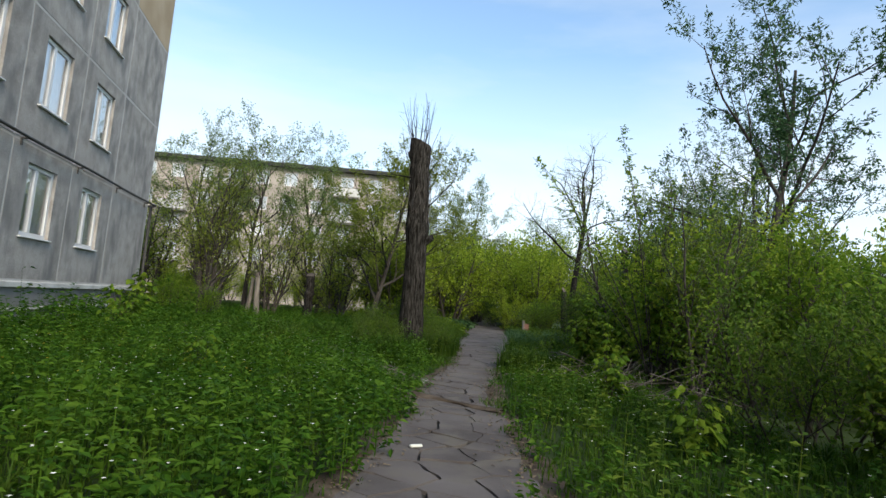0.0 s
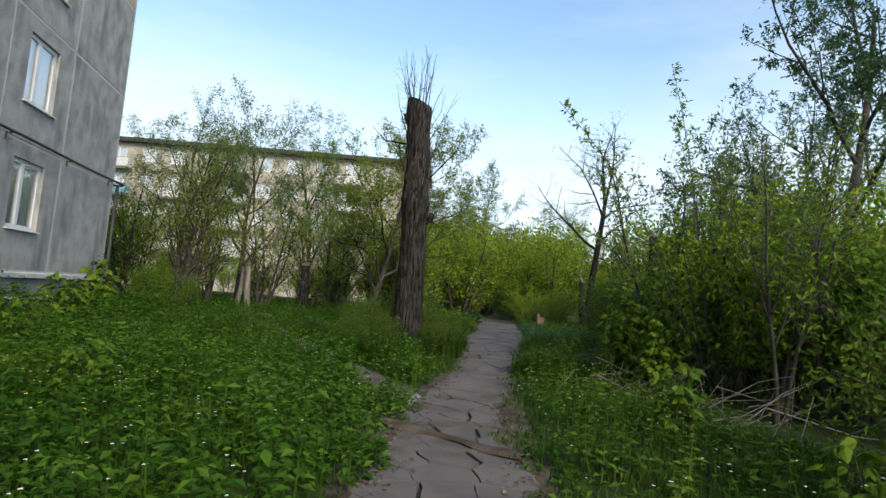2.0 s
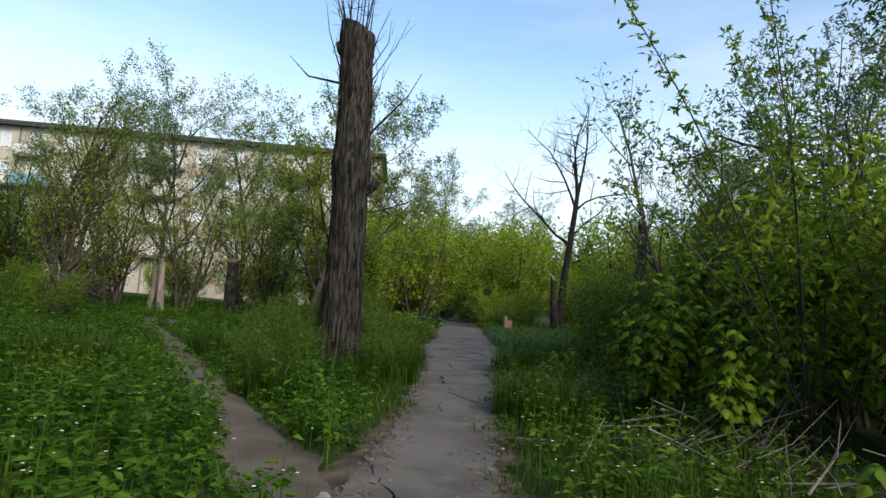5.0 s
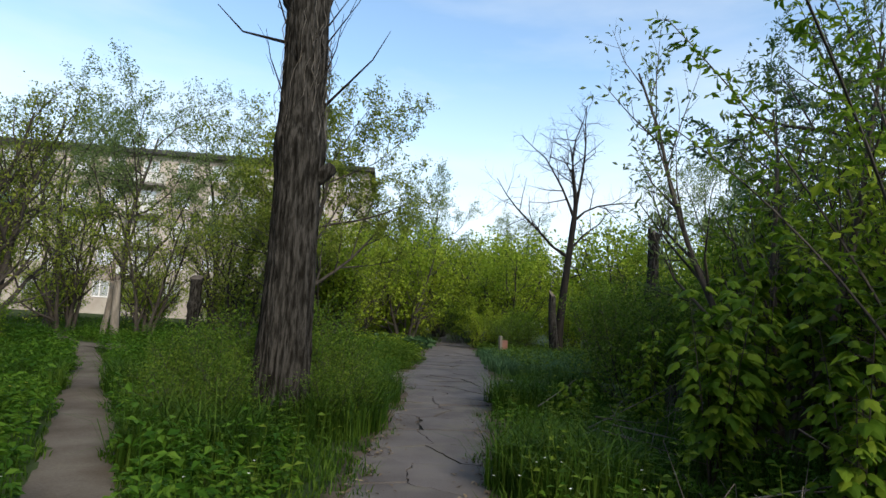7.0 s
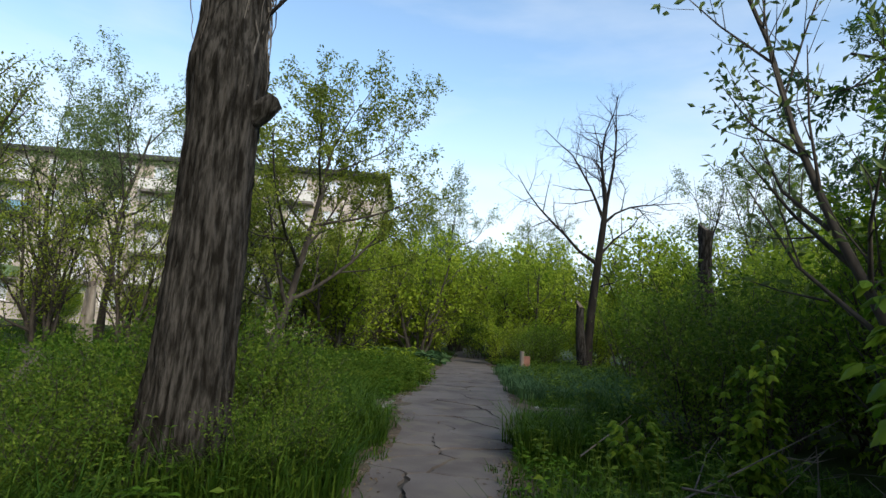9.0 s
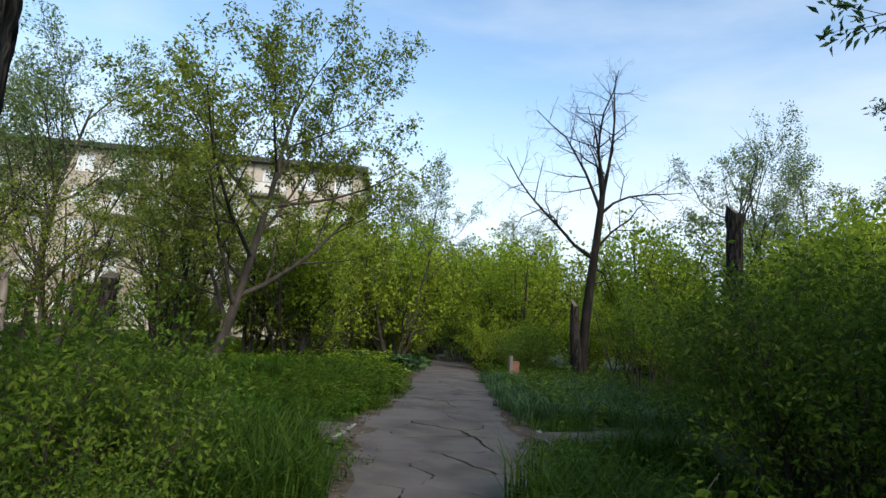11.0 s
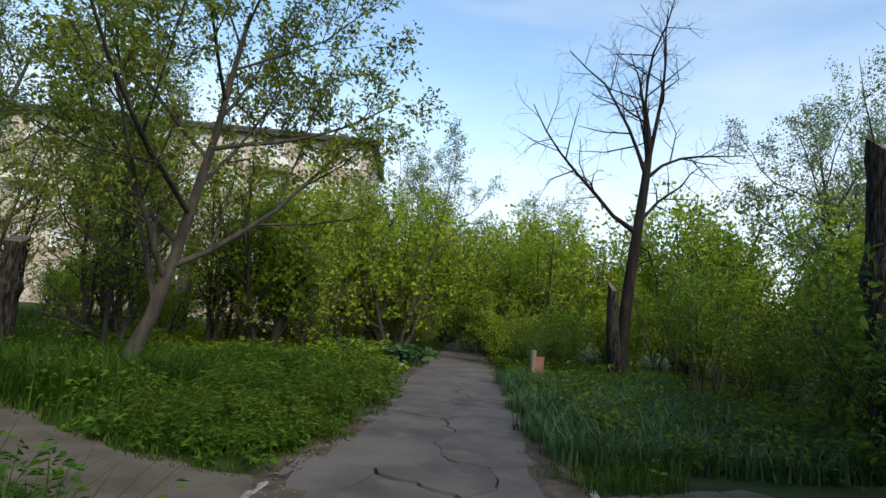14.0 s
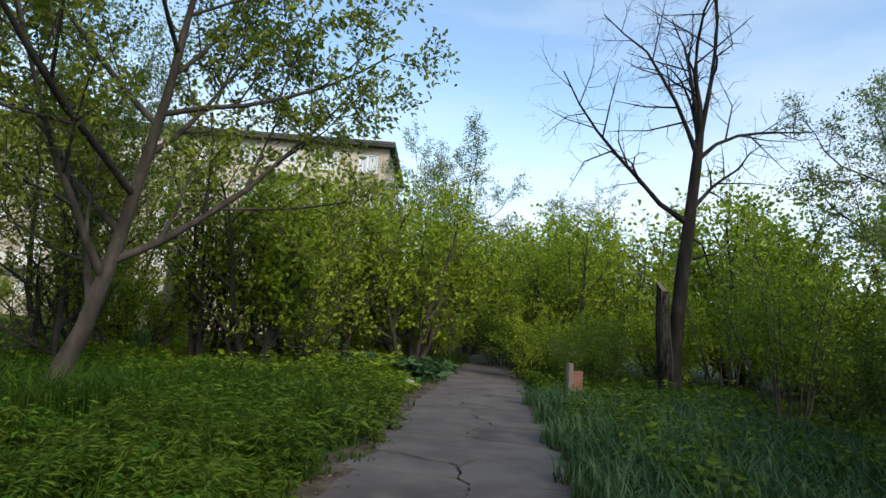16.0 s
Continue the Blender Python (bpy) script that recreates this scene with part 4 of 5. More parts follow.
def blades(name, x, y, length, width, material, rng, tilt=0.35, bendy=0.5):
    """Bent blades of two quads, the upper one pointed."""
    n = len(x)
    z = relief(x, y) - 0.01
    az = rng.uniform(0, 2 * math.pi, n)
    out = np.stack([np.cos(az), np.sin(az), np.zeros(n)], 1)
    side = np.stack([-np.sin(az), np.cos(az), np.zeros(n)], 1)
    p = np.stack([x, y, z], 1)
    ln = length[:, None]
    t = np.abs(rng.normal(0, tilt, n))[:, None]
    up = np.array([[0, 0, 1.0]])
    m = p + (up + out * t) * ln * 0.55
    e = m + (up * (1 - bendy * rng.random((n, 1)) * 1.6) + out * (t + bendy)) * ln * 0.45
    w = (np.ones(n) * width)[:, None] / 2
    v = np.stack([p - side * w, p + side * w, m + side * w * 0.8, m - side * w * 0.8, e + side * w * 0.12, e - side * w * 0.12], 1).reshape(-1, 3)
    b = np.arange(n)[:, None] * 6
    f = np.concatenate([b + np.array([0, 1, 2, 3]), b + np.array([3, 2, 4, 5])])
    return fast(name, v, f, material)


def meadow():
    rng = np.random.default_rng(90)
    sets = ((60000, -10, 5, 1.8, 14, 0.26), (60000, -5, 7, 12, 24, 0.34), (36000, -8, 12, 22, 34, 0.32), (16000, -14, 14, 32, 48, 0.4))
    xs, ys, ls = [], [], []
    for n, x0, x1, y0, y1, h in sets:
        x, y = scatter(rng, n, x0, x1, y0, y1)
        xs.append(x), ys.append(y), ls.append(h * rng.uniform(0.5, 1.35, len(x)))
    x, y, ln = np.concatenate(xs), np.concatenate(ys), np.concatenate(ls)
    tuft = 0.75 + 0.35 * np.sin(x * 2.3 + np.sin(y * 1.7)) * np.cos(y * 2.1)
    edge = np.clip(np.minimum(np.abs(x - left_edge(y)), np.abs(x - right_edge(y))) / 0.7, 0.45, 1)
    edge = edge * np.clip(np.minimum(off_line(x, y, CROSS_L), off_line(x, y, TRACK)) / 1.6, 0.35, 1)
    return blades("grass", x, y, ln * tuft * edge, np.where(y > 24, 0.022, 0.013), L_GRS, rng)


tagged(link("grass", meadow()), "long fresh green meadow grass beside the path", "grass", kind="stuff")


def tall_grass():
    rng = np.random.default_rng(91)
    xs, ys = [], []
    for cx, cy, r, n in ((1.6, 15.2, 0.9, 2600), (2.0, 17.4, 0.9, 3200), (1.2, 18.2, 0.9, 3000), (2.2, 18.8, 0.6, 1500), (3.6, 12.6, 0.6, 1200), (-1.4, 17.2, 0.7, 1500), (4.6, 16.9, 0.7, 1500),
                         (0.6, 13.4, 0.6, 1400), (-2.3, 14.3, 0.6, 900), (6.4, 18.6, 0.5, 900), (-0.8, 25.8, 1.2, 2500), (1.2, 25.6, 0.7, 1500), (0.2, 24.3, 0.7, 1500), (3.3, 26.4, 0.5, 900), (2.2, 28.0, 0.8, 1500)):
        a, d = rng.uniform(0, 6.28, n), r * np.sqrt(rng.random(n))
        xs.append(cx + d * np.cos(a)), ys.append(cy + d * np.sin(a))
    x, y = np.concatenate(xs), np.concatenate(ys)
    ok = is_green(x, y)
    x, y = x[ok], y[ok]
    return blades("tall_grass", x, y, rng.uniform(0.35, 0.75, len(x)), 0.013, L_GRS, rng, 0.3, 0.8)


tagged(link("tall_grass", tall_grass()), "tufts of tall drooping grass", "grass", kind="stuff")


def strap_leaves():
    rng = np.random.default_rng(92)
    x, y = scatter(rng, 30000, 6.0, 12.5, 22.0, 31.0)
    keep = (x - right_edge(y) < 4.6) & (rng.random(len(x)) < 0.8)
    x, y = x[keep], y[keep]
    return blades("strap_leaves", x, y, rng.uniform(0.2, 0.48, len(x)), 0.02, L_BLU, rng, 0.25, 0.6)


tagged(link("strap_leaves", strap_leaves()), "bed of blue-green strap-leaved plants", "plants", kind="stuff")


def weeds(name, seed, n, area, height, size, per, material, label, wide=0.55, margin=0.05, keep=None, flat=0.5):
    """Many-leaved low weeds: each plant has leaves round a short stalk."""
    rng = np.random.default_rng(seed)
    x, y = scatter(rng, n, *area, margin)
    if keep is not None:
        ok = keep(x, y, rng)
        x, y = x[ok], y[ok]
    n = len(x)
    patch = np.array([noise.noise(Vector((a * 0.9, b * 0.9, seed))) + 0.6 * noise.noise(Vector((a * 2.6, b * 2.6, seed))) for a, b in zip(x, y)])
    hh = height * rng.uniform(0.4, 1.25, n) * np.clip(1 + 0.9 * patch, 0.35, 1.7) * (0.85 + 0.3 * np.sin(x * 1.3 + 1) * np.cos(y * 1.1) + 0.2 * np.sin(x * 3.7 + y) * np.sin(y * 4.3 - x))
    base = np.repeat(np.stack([x, y, relief(x, y)], 1), per, 0)
    h = np.repeat(hh, per) * rng.uniform(0.25, 1.0, n * per)
    az = rng.uniform(0, 6.28, n * per)
    out = np.stack([np.cos(az), np.sin(az), np.zeros(n * per)], 1)
    lean = np.repeat(rng.normal(0, 0.12, (n, 3)) * [1, 1, 0], per, 0)
    pos = base + out * 0.03 + lean * h[:, None] + np.array([0, 0, 1.0]) * h[:, None]
    way = out + rng.normal(0, 0.25, (n * per, 3)) + np.array([0, 0, 0.25 - flat * 0.5])
    me = leaves(name, pos, way, size * rng.uniform(0.6, 1.3, n * per), material, wide, rng=rng, ups=1.6)
    ob = tagged(link(name, me), label, "weeds", kind="stuff")
    stalk = blades("stalks", x, y, hh, 0.008, material, rng, 0.05, 0.1)
    link("stalks", stalk, ob)
    return ob


weeds("weeds", 101, 5600, (-10.5, 1.2, 1.2, 12), 0.5, 0.07, 20, L_WEED, "lush low green weeds with small leaves", keep=lambda x, y, r: r.random(len(x)) < 0.9)
weeds("tall_weeds", 110, 900, (-8.6, -5.0, 3, 20), 0.75, 0.11, 22, L_WEED, "tall weeds along the foot of the panel wall")
weeds("weeds", 102, 2600, (-9, 1.5, 11, 20), 0.38, 0.075, 16, L_WEED, "lush low green weeds with small leaves")
weeds("weeds", 103, 2000, (0.8, 6.5, 1.5, 20), 0.32, 0.065, 16, L_WEED, "leafy weeds along the path's edge", keep=lambda x, y, r: (x - right_edge(y) > 0.05) & (x - right_edge(y) < 3))
weeds("weeds", 104, 1500, (-2, 5.2, 30, 40), 0.4, 0.17, 14, L_YEL, "yellow-green low weeds under the trees")
weeds("fern_like_weeds", 105, 700, (1.0, 4.2, 21.8, 25.5), 0.52, 0.085, 60, L_DRK, "dark feathery blue-green weeds", wide=0.22, keep=lambda x, y, r: (x - 2.7) ** 2 / 1.5 + (y - 23.6) ** 2 / 2.6 < 1)
weeds("leafy_weeds", 106, 360, (2.0, 5.0, 25, 31), 0.45, 0.12, 24, L_DRK, "leafy weeds along the path's edge", wide=0.35)
weeds("broad_leaved_plants", 107, 230, (2.2, 7.0, 33.2, 37), 0.42, 0.36, 9, L_BLU, "bed of broad-leaved pale green plants", wide=0.55)
weeds("weeds", 108, 2000, (7, 14, 22, 36), 0.4, 0.11, 16, L_DRK, "green weeds at the shrubs' feet", keep=lambda x, y, r: x - right_edge(y) > 0.2)
weeds("weeds", 109, 3000, (-10, 3.5, 19, 31), 0.42, 0.085, 18, L_WEED, "green weeds under the trees")


def herbs(name, seed, n, area, height, size, material, label, keep=None):
    """Upright single-stemmed herbs with crossed pairs of leaves that shrink to the top."""
    rng = np.random.default_rng(seed)
    x, y = scatter(rng, n, *area, 0.12)
    if keep is not None:
        ok = keep(x, y)
        x, y = x[ok], y[ok]
    pos, way, sz, limbs = [], [], [], []
    for px, py in zip(x, y):
        h = height * rng.uniform(0.55, 1.2)
        z0 = float(relief(np.array(px), np.array(py)))
        top = np.array([px + rng.normal(0, 0.07), py + rng.normal(0, 0.07), z0 + h])
        low = np.array([px, py, z0 - 0.02])
        limbs.append((np.array([low, (low + top) / 2 + rng.normal(0, 0.012, 3), top]), np.array([0.005, 0.004, 0.002])))
        a0 = rng.uniform(0, 6.28)
        k = int(h / 0.065)
        for i in range(2, k + 1):
            f = i / k
            for half in (0, math.pi):
                az = a0 + i * 1.57 + half + rng.normal(0, 0.2)
                pos.append(low + (top - low) * f)
                way.append((math.cos(az), math.sin(az), 0.35 * f - 0.05 + rng.normal(0, 0.12)))
                sz.append(size * (1.25 - 0.75 * f) * rng.uniform(0.8, 1.2))
    ob = tagged(link(name, leaves(name, np.array(pos), np.array(way), np.array(sz), material, 0.5, rng=rng, ups=2.0)), label, "weeds", kind="stuff")
    link("stalks", tubes("stalks", limbs, material, 4), ob)


herbs("tall_herbs", 151, 420, (-9.5, 0.8, 3, 13), 0.72, 0.12, L_WEED, "tall upright leafy herbs above the weeds")
herbs("tall_herbs", 152, 240, (-1.8, 2.6, 10.5, 19.5), 0.55, 0.1, L_DRK, "upright leafy herbs round the sawn trunk", keep=lambda x, y: (x < left_edge(y) - 0.35) & (off_line(x, y, TRACK) > 0.8))
herbs("tall_herbs", 153, 520, (1.0, 7.5, 2.5, 20), 0.55, 0.12, L_DRK, "upright leafy herbs at the path's edge", keep=lambda x, y: (x > right_edge(y) + 0.3) & (x < right_edge(y) + 1.9))
herbs("tall_herbs", 154, 170, (-4, 4.8, 22, 31), 0.5, 0.09, L_DRK, "upright leafy herbs under the trees", keep=lambda x, y: x < left_edge(y) - 0.3)


def flowers(name, seed, n, area, zz, size, material, label):
    rng = np.random.default_rng(seed)
    x, y = scatter(rng, n, *area, 0.1)
    k = len(x)
    c = np.stack([x, y, relief(x, y) + zz * rng.uniform(0.6, 1.2, k)], 1)
    pet = 4
    az = np.repeat(rng.uniform(0, 6.28, k), pet) + np.tile(np.arange(pet) * 2 * math.pi / pet, k)
    way = np.stack([np.cos(az), np.sin(az), np.full(k * pet, 0.25)], 1)
    ob = tagged(link(name, leaves(name, np.repeat(c, pet, 0), way, size, material, 0.8, rng=rng, ups=4)), label, "flowers", kind="stuff")
    link("stalks", blades("stalks", x, y, c[:, 2] - relief(x, y) + 0.01, 0.005, L_WEED, rng, 0.0, 0.0), ob)


flowers("white_flowers", 111, 1300, (-9, 3.6, 2, 12), 0.5, 0.011, M_WHITE_FL, "tiny white wildflowers over the weeds")
flowers("yellow_flowers", 112, 350, (-9, -1, 5, 16), 0.45, 0.013, M_YEL_FL, "tiny yellow wildflowers over the weeds")


# ---- maple saplings near the path ----
def lobed(pos, way, size, rng):
    """Drooping pointed leaflets as fans about their middle."""
    prof = np.array([(0, 0), (0.17, 0.12), (0.29, 0.33), (0.25, 0.52), (0.2, 0.55), (0.14, 0.78), (0, 1.0), (-0.14, 0.78), (-0.2, 0.55), (-0.25, 0.52), (-0.29, 0.33), (-0.17, 0.12)])
    n, k = len(pos), len(prof)
    way = unit(way)
    nrm = unit(rng.normal(0, 0.3, (n, 3)) + np.array([0, 0, 1.0]))
    side = unit(np.cross(way, nrm))
    nrm = np.cross(side, way)
    s = size[:, None, None]
    rim = pos[:, None] + s * (prof[None, :, 0:1] * side[:, None] * 1.15 + prof[None, :, 1:2] * way[:, None] - (prof[None, :, 1:2] ** 2 * 0.3 + np.abs(prof[None, :, 0:1]) * 0.25) * nrm[:, None])
    mid = (pos + way * size[:, None] * 0.4)[:, None]
    v = np.concatenate([rim, mid], 1).reshape(-1, 3)
    b = np.arange(n)[:, None, None] * (k + 1)
    i = np.arange(k)
    f = (b + np.stack([i, (i + 1) % k, np.full(k, k)], 1)[None]).reshape(-1, 3)
    return v, f


def sapling(seed, height, stems, label, place, size=0.13, per=14):
    rng = np.random.default_rng(seed)
    root = empty("maple_sapling", pose(*place), label, "sapling", "maple saplings")
    limbs, pos, way = [], [], []
    for s in range(stems):
        az = rng.uniform(0, 6.28)
        top = np.array([math.cos(az) * 0.35 * height * rng.random(), math.sin(az) * 0.35 * height * rng.random(), height * rng.uniform(0.65, 1.0)])
        pts = np.array([top * f + np.array([0, 0, -0.03]) + rng.normal(0, 0.01, 3) for f in np.linspace(0, 1, 7)])
        limbs.append((pts, np.linspace(0.010, 0.003, 7)))
        for j in range(per):
            f = rng.uniform(0.25, 1.0)
            q = np.array([np.interp(f * 6, range(7), pts[:, c]) for c in range(3)])
            a2 = rng.uniform(0, 6.28)
            o = np.array([math.cos(a2), math.sin(a2), rng.uniform(0.1, 0.5)])
            e = q + o * rng.uniform(0.08, 0.2)
            limbs.append((np.array([q, (q + e) / 2 + [0, 0, 0.01], e]), np.array([0.003, 0.0022, 0.002])))
            across = np.array([-math.sin(a2), math.cos(a2), 0])
            for turn in (-0.9, 0.0, 0.9):
                pos.append(e), way.append(o * [1, 1, 0] + across * turn + np.array([0, 0, -0.55 + rng.normal(0, 0.2)]))
    link("stem", tubes("stem", limbs, M_TWIG, 4), root)
    v, f = lobed(np.array(pos), np.array(way), size * rng.uniform(0.6, 1.2, len(pos)), rng)
    link("foliage", fast("foliage", v, f, L_MID), root)
    return root


sap = sapling(121, 0.95, 5, "young maple sapling with large drooping three-part leaves", (3.75, 8.3, 0))
copy_thing(sap, at(5.2, 15.9, 0.8, 100))
copy_thing(sap, at(3.3, 5.3, 0.85, 220))
sap2 = sapling(122, 1.8, 6, "tall maple sapling with large drooping three-part leaves", (4.85, 12.4, 0), 0.14, 24)
copy_thing(sap2, at(5.7, 13.0, 1.1, 140))
sap3 = sapling(123, 2.7, 6, "tall ash-leaved maple sapling with drooping bright leaves", (6.1, 11.6, 0), 0.15, 34)
for x, y, s, r in ((6.6, 9.0, 0.95, 160), (6.3, 13.6, 1.0, 250), (5.6, 6.6, 0.7, 320), (7.4, 12.4, 1.15, 30), (4.6, 4.6, 0.6, 110), (6.9, 7.2, 0.9, 200), (5.6, 14.6, 0.6, 280)):
    copy_thing(sap3, at(x, y, s, r))
for x, y, s, r in ((5.15, 12.7, 0.75, 190), (6.0, 12.4, 0.95, 95)):
    copy_thing(sap3, at(x, y, s, r))
copy_thing(sap2, at(4.9, 11.1, 0.85, 300))
copy_thing(sap, at(-7.0, 18.6, 1.9, 200))
copy_thing(sap, at(-6.6, 16.6, 1.4, 300))
copy_thing(sap, at(-4.6, 11.5, 1.0, 10))
copy_thing(sap, at(-2.2, 8.2, 0.8, 80))
copy_thing(sap, at(-5.8, 14.6, 1.2, 150))


# ---- dead brushwood ----
def brush_at(seed, count, length, place):
    rng = np.random.default_rng(seed)
    limbs = []
    for i in range(count):
        p = np.array([rng.normal(0, 0.55), rng.normal(0, 0.4), 0.02 + 0.35 * rng.random()])
        az = rng.normal(0.4, 0.7)
        d = np.array([math.cos(az), math.sin(az), rng.normal(0.45, 0.4)])
        ln = length * rng.uniform(0.4, 1.1)
        pts = [p - d * ln / 2]
        for _ in range(5):
            d = unit(d + rng.normal(0, 0.12, 3))
            pts.append(pts[-1] + d * ln / 5)
        pts = np.array(pts)
        pts[:, 2] = np.maximum(pts[:, 2], 0.015)
        limbs.append((pts, np.linspace(rng.uniform(0.006, 0.016), 0.003, 6)))
    ob = tagged(link("brushwood_pile", tubes("brushwood_pile", limbs, M_STICK, 5)), "heap of dry grey dead branches among shrubs", "brushwood", kind="stuff")
    ob.matrix_world = pose(*place)


brush_at(131, 60, 1.6, (4.9, 11.0, 0.02))
brush_at(132, 46, 1.5, (5.6, 13.4, 0.02))
brush_at(133, 34, 1.5, (5.0, 8.9, 0.02))
brush_at(134, 30, 1.4, (6.3, 15.3, 0.02))

# ---- small things ----
post = empty("wooden_post", pose(8.7, 31.0, 0, 0, 0, 20), "short weathered post with a reddish board", "post")
part("post", boxes(((-0.06, -0.06, -0.05), (0.06, 0.06, 0.85)), bevel=0.012), M_PALE, post)
part("board", boxes(((0.064, -0.03, 0.05), (0.36, 0.01, 0.68)), bevel=0.008), M_RUST, post, "peeling reddish board")
tagged(part("timber_plank", boxes(((-0.55, -0.09, 0), (0.55, 0.09, 0.12)), bevel=0.015), M_BARK, None), "dark old plank lying in the weeds", "plank").matrix_world = pose(1.7, 28.6, 0.2, 0, 0, 8)
tagged(part("concrete_block", boxes(((-0.2, -0.13, 0), (0.2, 0.13, 0.24)), bevel=0.03), M_KERB, None), "broken pale concrete block at the path's edge", "block").matrix_world = pose(5.1, 31.2, 0.0, 0, 0, 25)


def kerb(a, b, label="worn pale kerb stone sunk beside the path"):
    ln = math.hypot(b[0] - a[0], b[1] - a[1])
    bm = boxes(((-ln / 2, -0.045, -0.1), (ln / 2, 0.045, 0.052)), bevel=0.02)
    bmesh.ops.subdivide_edges(bm, edges=[e for e in bm.edges if e.calc_length() > 0.4], cuts=6)
    rng = random.Random(int(ln * 1000))
    for v in bm.verts:
        v.co += Vector((0, rng.gauss(0, 0.008), rng.gauss(0, 0.008)))
    ob = tagged(part("kerb_stone", bm, M_KERB, None), label, "kerb", "kerb stones")
    ob.matrix_world = pose((a[0] + b[0]) / 2, (a[1] + b[1]) / 2, 0.0, 0, 0, math.degrees(math.atan2(b[1] - a[1], b[0] - a[0])))


kerb((3.0, 20.1), (3.25, 21.15))
kerb((5.74, 19.95), (6.02, 21.3))
kerb((1.0, 9.3), (1.12, 9.9))
litter = bmesh.new()
box(litter, (-0.06, -0.02, 0), (0.06, 0.02, 0.025), 0.008)
tagged(part("litter", litter, M_WHITE_FL, None), "crumpled white scrap lying on the asphalt", "litter").matrix_world = pose(0.55, 5.2, 0.045, 0, 0, 20)


def leaf_litter():
    rng = np.random.default_rng(141)
    y = rng.uniform(1.5, 24, 2600)
    s = rng.random(2600) < 0.5
    x = np.where(s, left_edge(y) + np.abs(rng.normal(0, 0.16, 2600)) - 0.05, right_edge(y) - np.abs(rng.normal(0, 0.16, 2600)) + 0.05)
    pos = np.stack([x, y, np.full(2600, 0.05) + rng.random(2600) * 0.006], 1)
    return leaves("leaf_litter", pos, rng.normal(0, 1, (2600, 3)) * [1, 1, 0.1], rng.uniform(0.02, 0.06, 2600), M_STICK2, 0.55, rng=rng, ups=5)


M_STICK2 = mat("dry_leaf_litter", ((0.06, 0.045, 0.03), (0.12, 0.09, 0.06), (0.2, 0.16, 0.1)), bump=0, island=0.5, rough=0.9)
tagged(link("leaf_litter", leaf_litter()), "dry brown leaf litter along the path's edges", "leaves", kind="stuff")


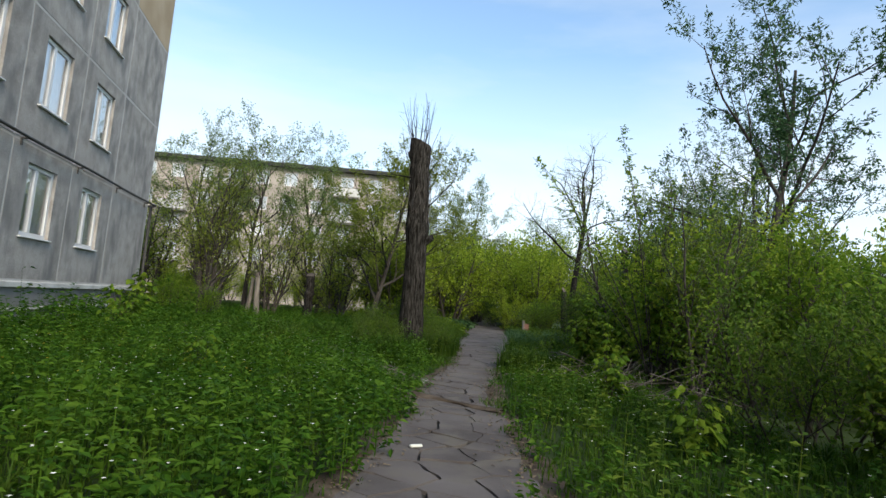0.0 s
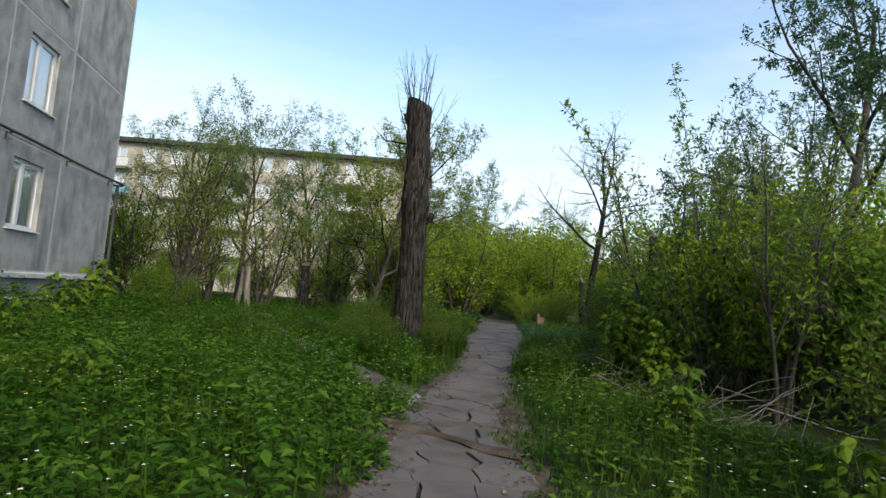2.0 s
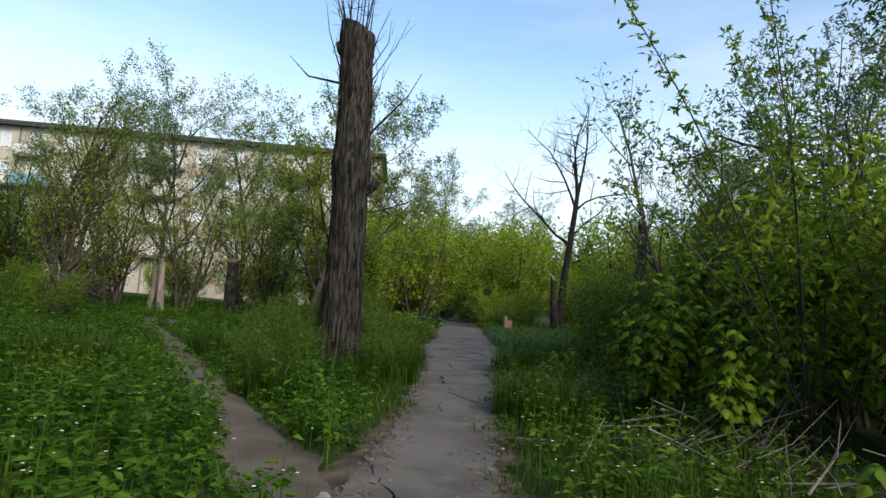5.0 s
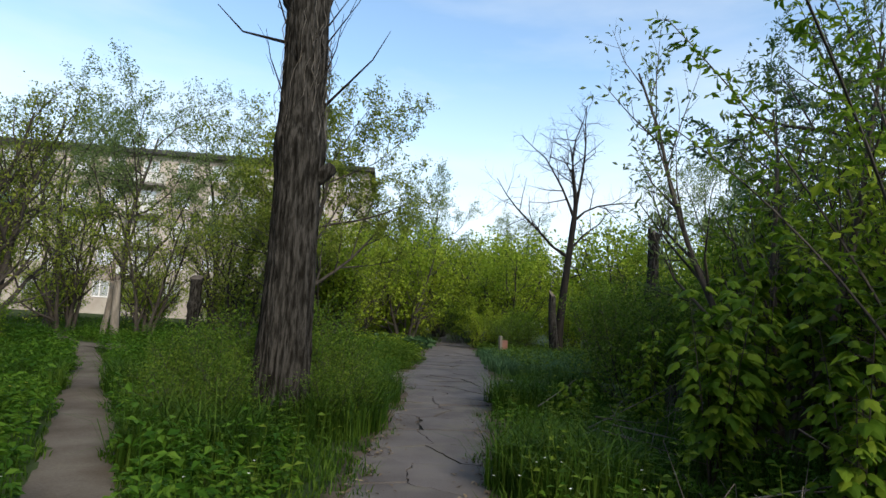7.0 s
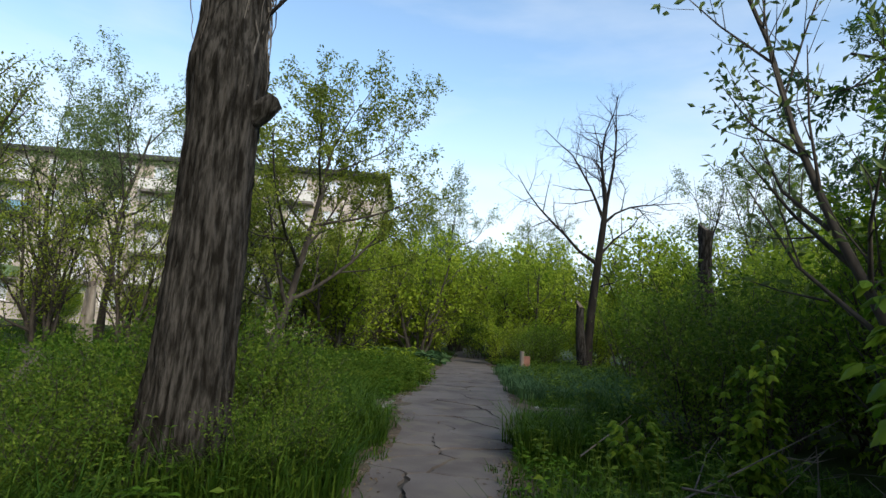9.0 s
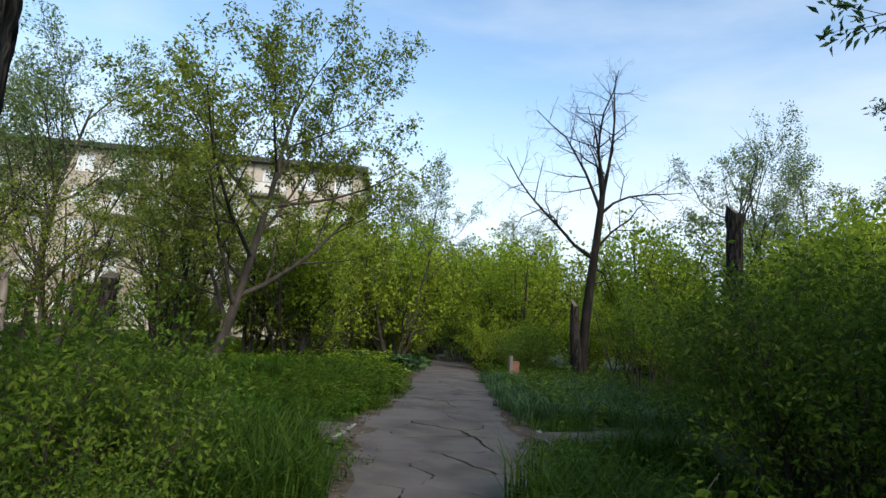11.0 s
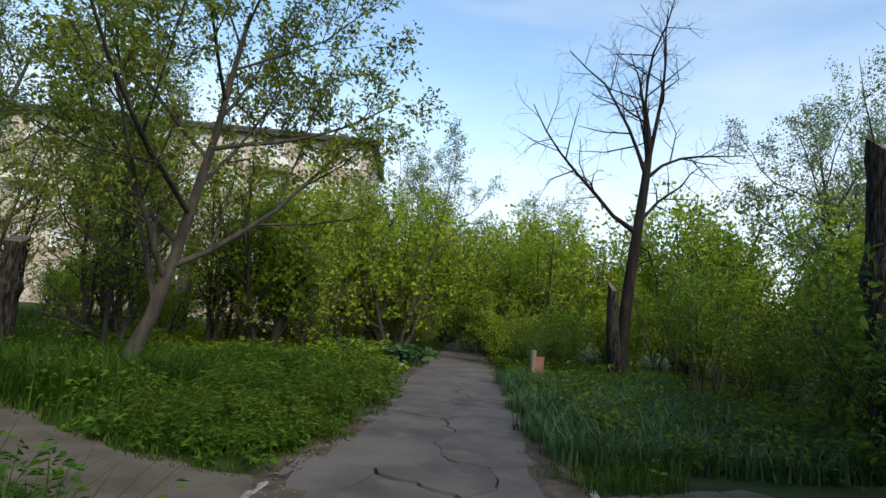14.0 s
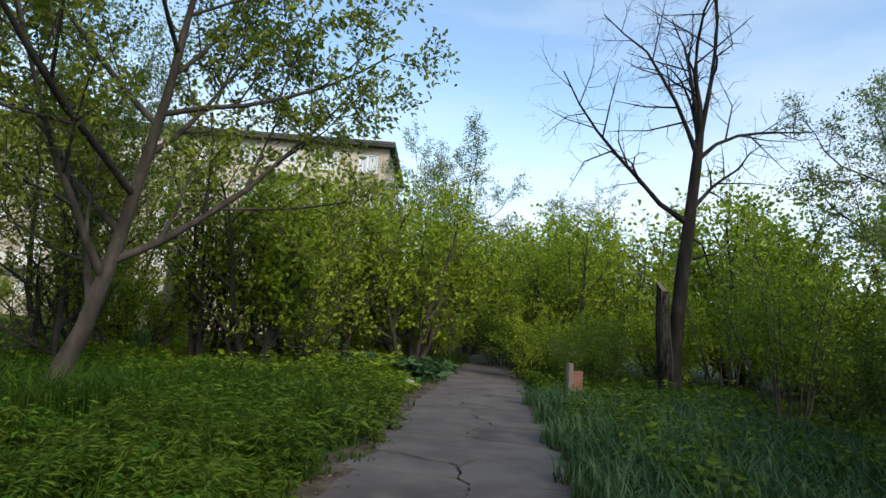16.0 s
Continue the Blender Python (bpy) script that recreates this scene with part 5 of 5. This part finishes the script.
# ---- cracked asphalt path ----
def asphalt_path():
    """The path's bed and its cracked plates, each cut out between its neighbours."""
    rng = random.Random(21)
    bed_v, bed_f = [], []
    ys = np.arange(-8, 80, 0.5)
    for y in ys:
        bed_v += [(left_edge(y) - 0.12, y, 0.008), (right_edge(y) + 0.12, y, 0.008)]
    bed_f = [(2 * i, 2 * i + 1, 2 * i + 3, 2 * i + 2) for i in range(len(ys) - 1)]
    road = tagged(link("path", fast("path", bed_v, bed_f, M_BED)), "cracked old grey asphalt footpath", "path", kind="structure")
    sites = []
    y = -8.0
    while y < 80:
        cell = 0.42 if y < 10 else (0.75 if y < 20 else (1.0 if y < 32 else 3.0))
        l, r = float(left_edge(y)), float(right_edge(y))
        k = max(1, round((r - l) / cell))
        for i in range(k):
            sites.append((l + (r - l) * (i + 0.5) / k + rng.uniform(-0.36, 0.36) * cell, y + rng.uniform(-0.4, 0.4) * cell, cell))
        y += cell

    def clip(poly, px, py, nx_, ny_):
        out = []
        for (ax, ay), (bx, by) in zip(poly, poly[1:] + poly[:1]):
            da, db = (ax - px) * nx_ + (ay - py) * ny_, (bx - px) * nx_ + (by - py) * ny_
            if da <= 0:
                out.append((ax, ay))
            if da * db < 0:
                f = da / (da - db)
                out.append((ax + (bx - ax) * f, ay + (by - ay) * f))
        return out

    for sx, sy, cell in sites:
        poly = [(sx - 3 * cell, sy - 3 * cell), (sx + 3 * cell, sy - 3 * cell), (sx + 3 * cell, sy + 3 * cell), (sx - 3 * cell, sy + 3 * cell)]
        for ox, oy, _ in sites:
            d = math.hypot(ox - sx, oy - sy)
            if 0 < d < 4.5 * cell:
                gap = 0.005 + 0.017 * abs(math.sin(17 * (ox + sx) + 11 * (oy + sy))) ** 2.5
                nx_, ny_ = (ox - sx) / d, (oy - sy) / d
                poly = clip(poly, (sx + ox) / 2 - nx_ * gap, (sy + oy) / 2 - ny_ * gap, nx_, ny_)
        for side in (0, 1):
            e0 = float((left_edge if side == 0 else right_edge)(sy))
            e1 = float((left_edge if side == 0 else right_edge)(sy + 0.5))
            nx_, ny_ = (-0.5, e1 - e0) if side == 0 else (0.5, -(e1 - e0))
            q = math.hypot(nx_, ny_)
            poly = clip(poly, e0 + rng.uniform(-0.05, 0.05), sy, nx_ / q, ny_ / q)
        if len(poly) < 3:
            continue
        ring = []
        for (ax, ay), (bx, by) in zip(poly, poly[1:] + poly[:1]):
            ln = math.hypot(bx - ax, by - ay)
            m = min(9, max(1, int(ln / 0.09)))
            for i in range(m):
                px, py = ax + (bx - ax) * i / m, ay + (by - ay) * i / m
                w = noise.noise_vector(Vector((px * 6, py * 6, 0))) * (0.035 if cell < 0.6 else 0.075) + noise.noise_vector(Vector((px * 19, py * 19, 3))) * 0.008
                ring.append((px + w.x, py + w.y))
        h = 0.036 + rng.uniform(-0.004, 0.004)
        tx, ty = rng.gauss(0, 0.008), rng.gauss(0, 0.008)
        bm = bmesh.new()
        top = [bm.verts.new((x, y2, h + tx * (x - sx) + ty * (y2 - sy))) for x, y2 in ring]
        low = [bm.verts.new((x, y2, 0.004)) for x, y2 in ring]
        bm.faces.new(top)
        for i in range(len(ring)):
            j = (i + 1) % len(ring)
            bm.faces.new((low[i], low[j], top[j], top[i]))
        part("asphalt_plate", bm, M_ASPH, road)


asphalt_path()
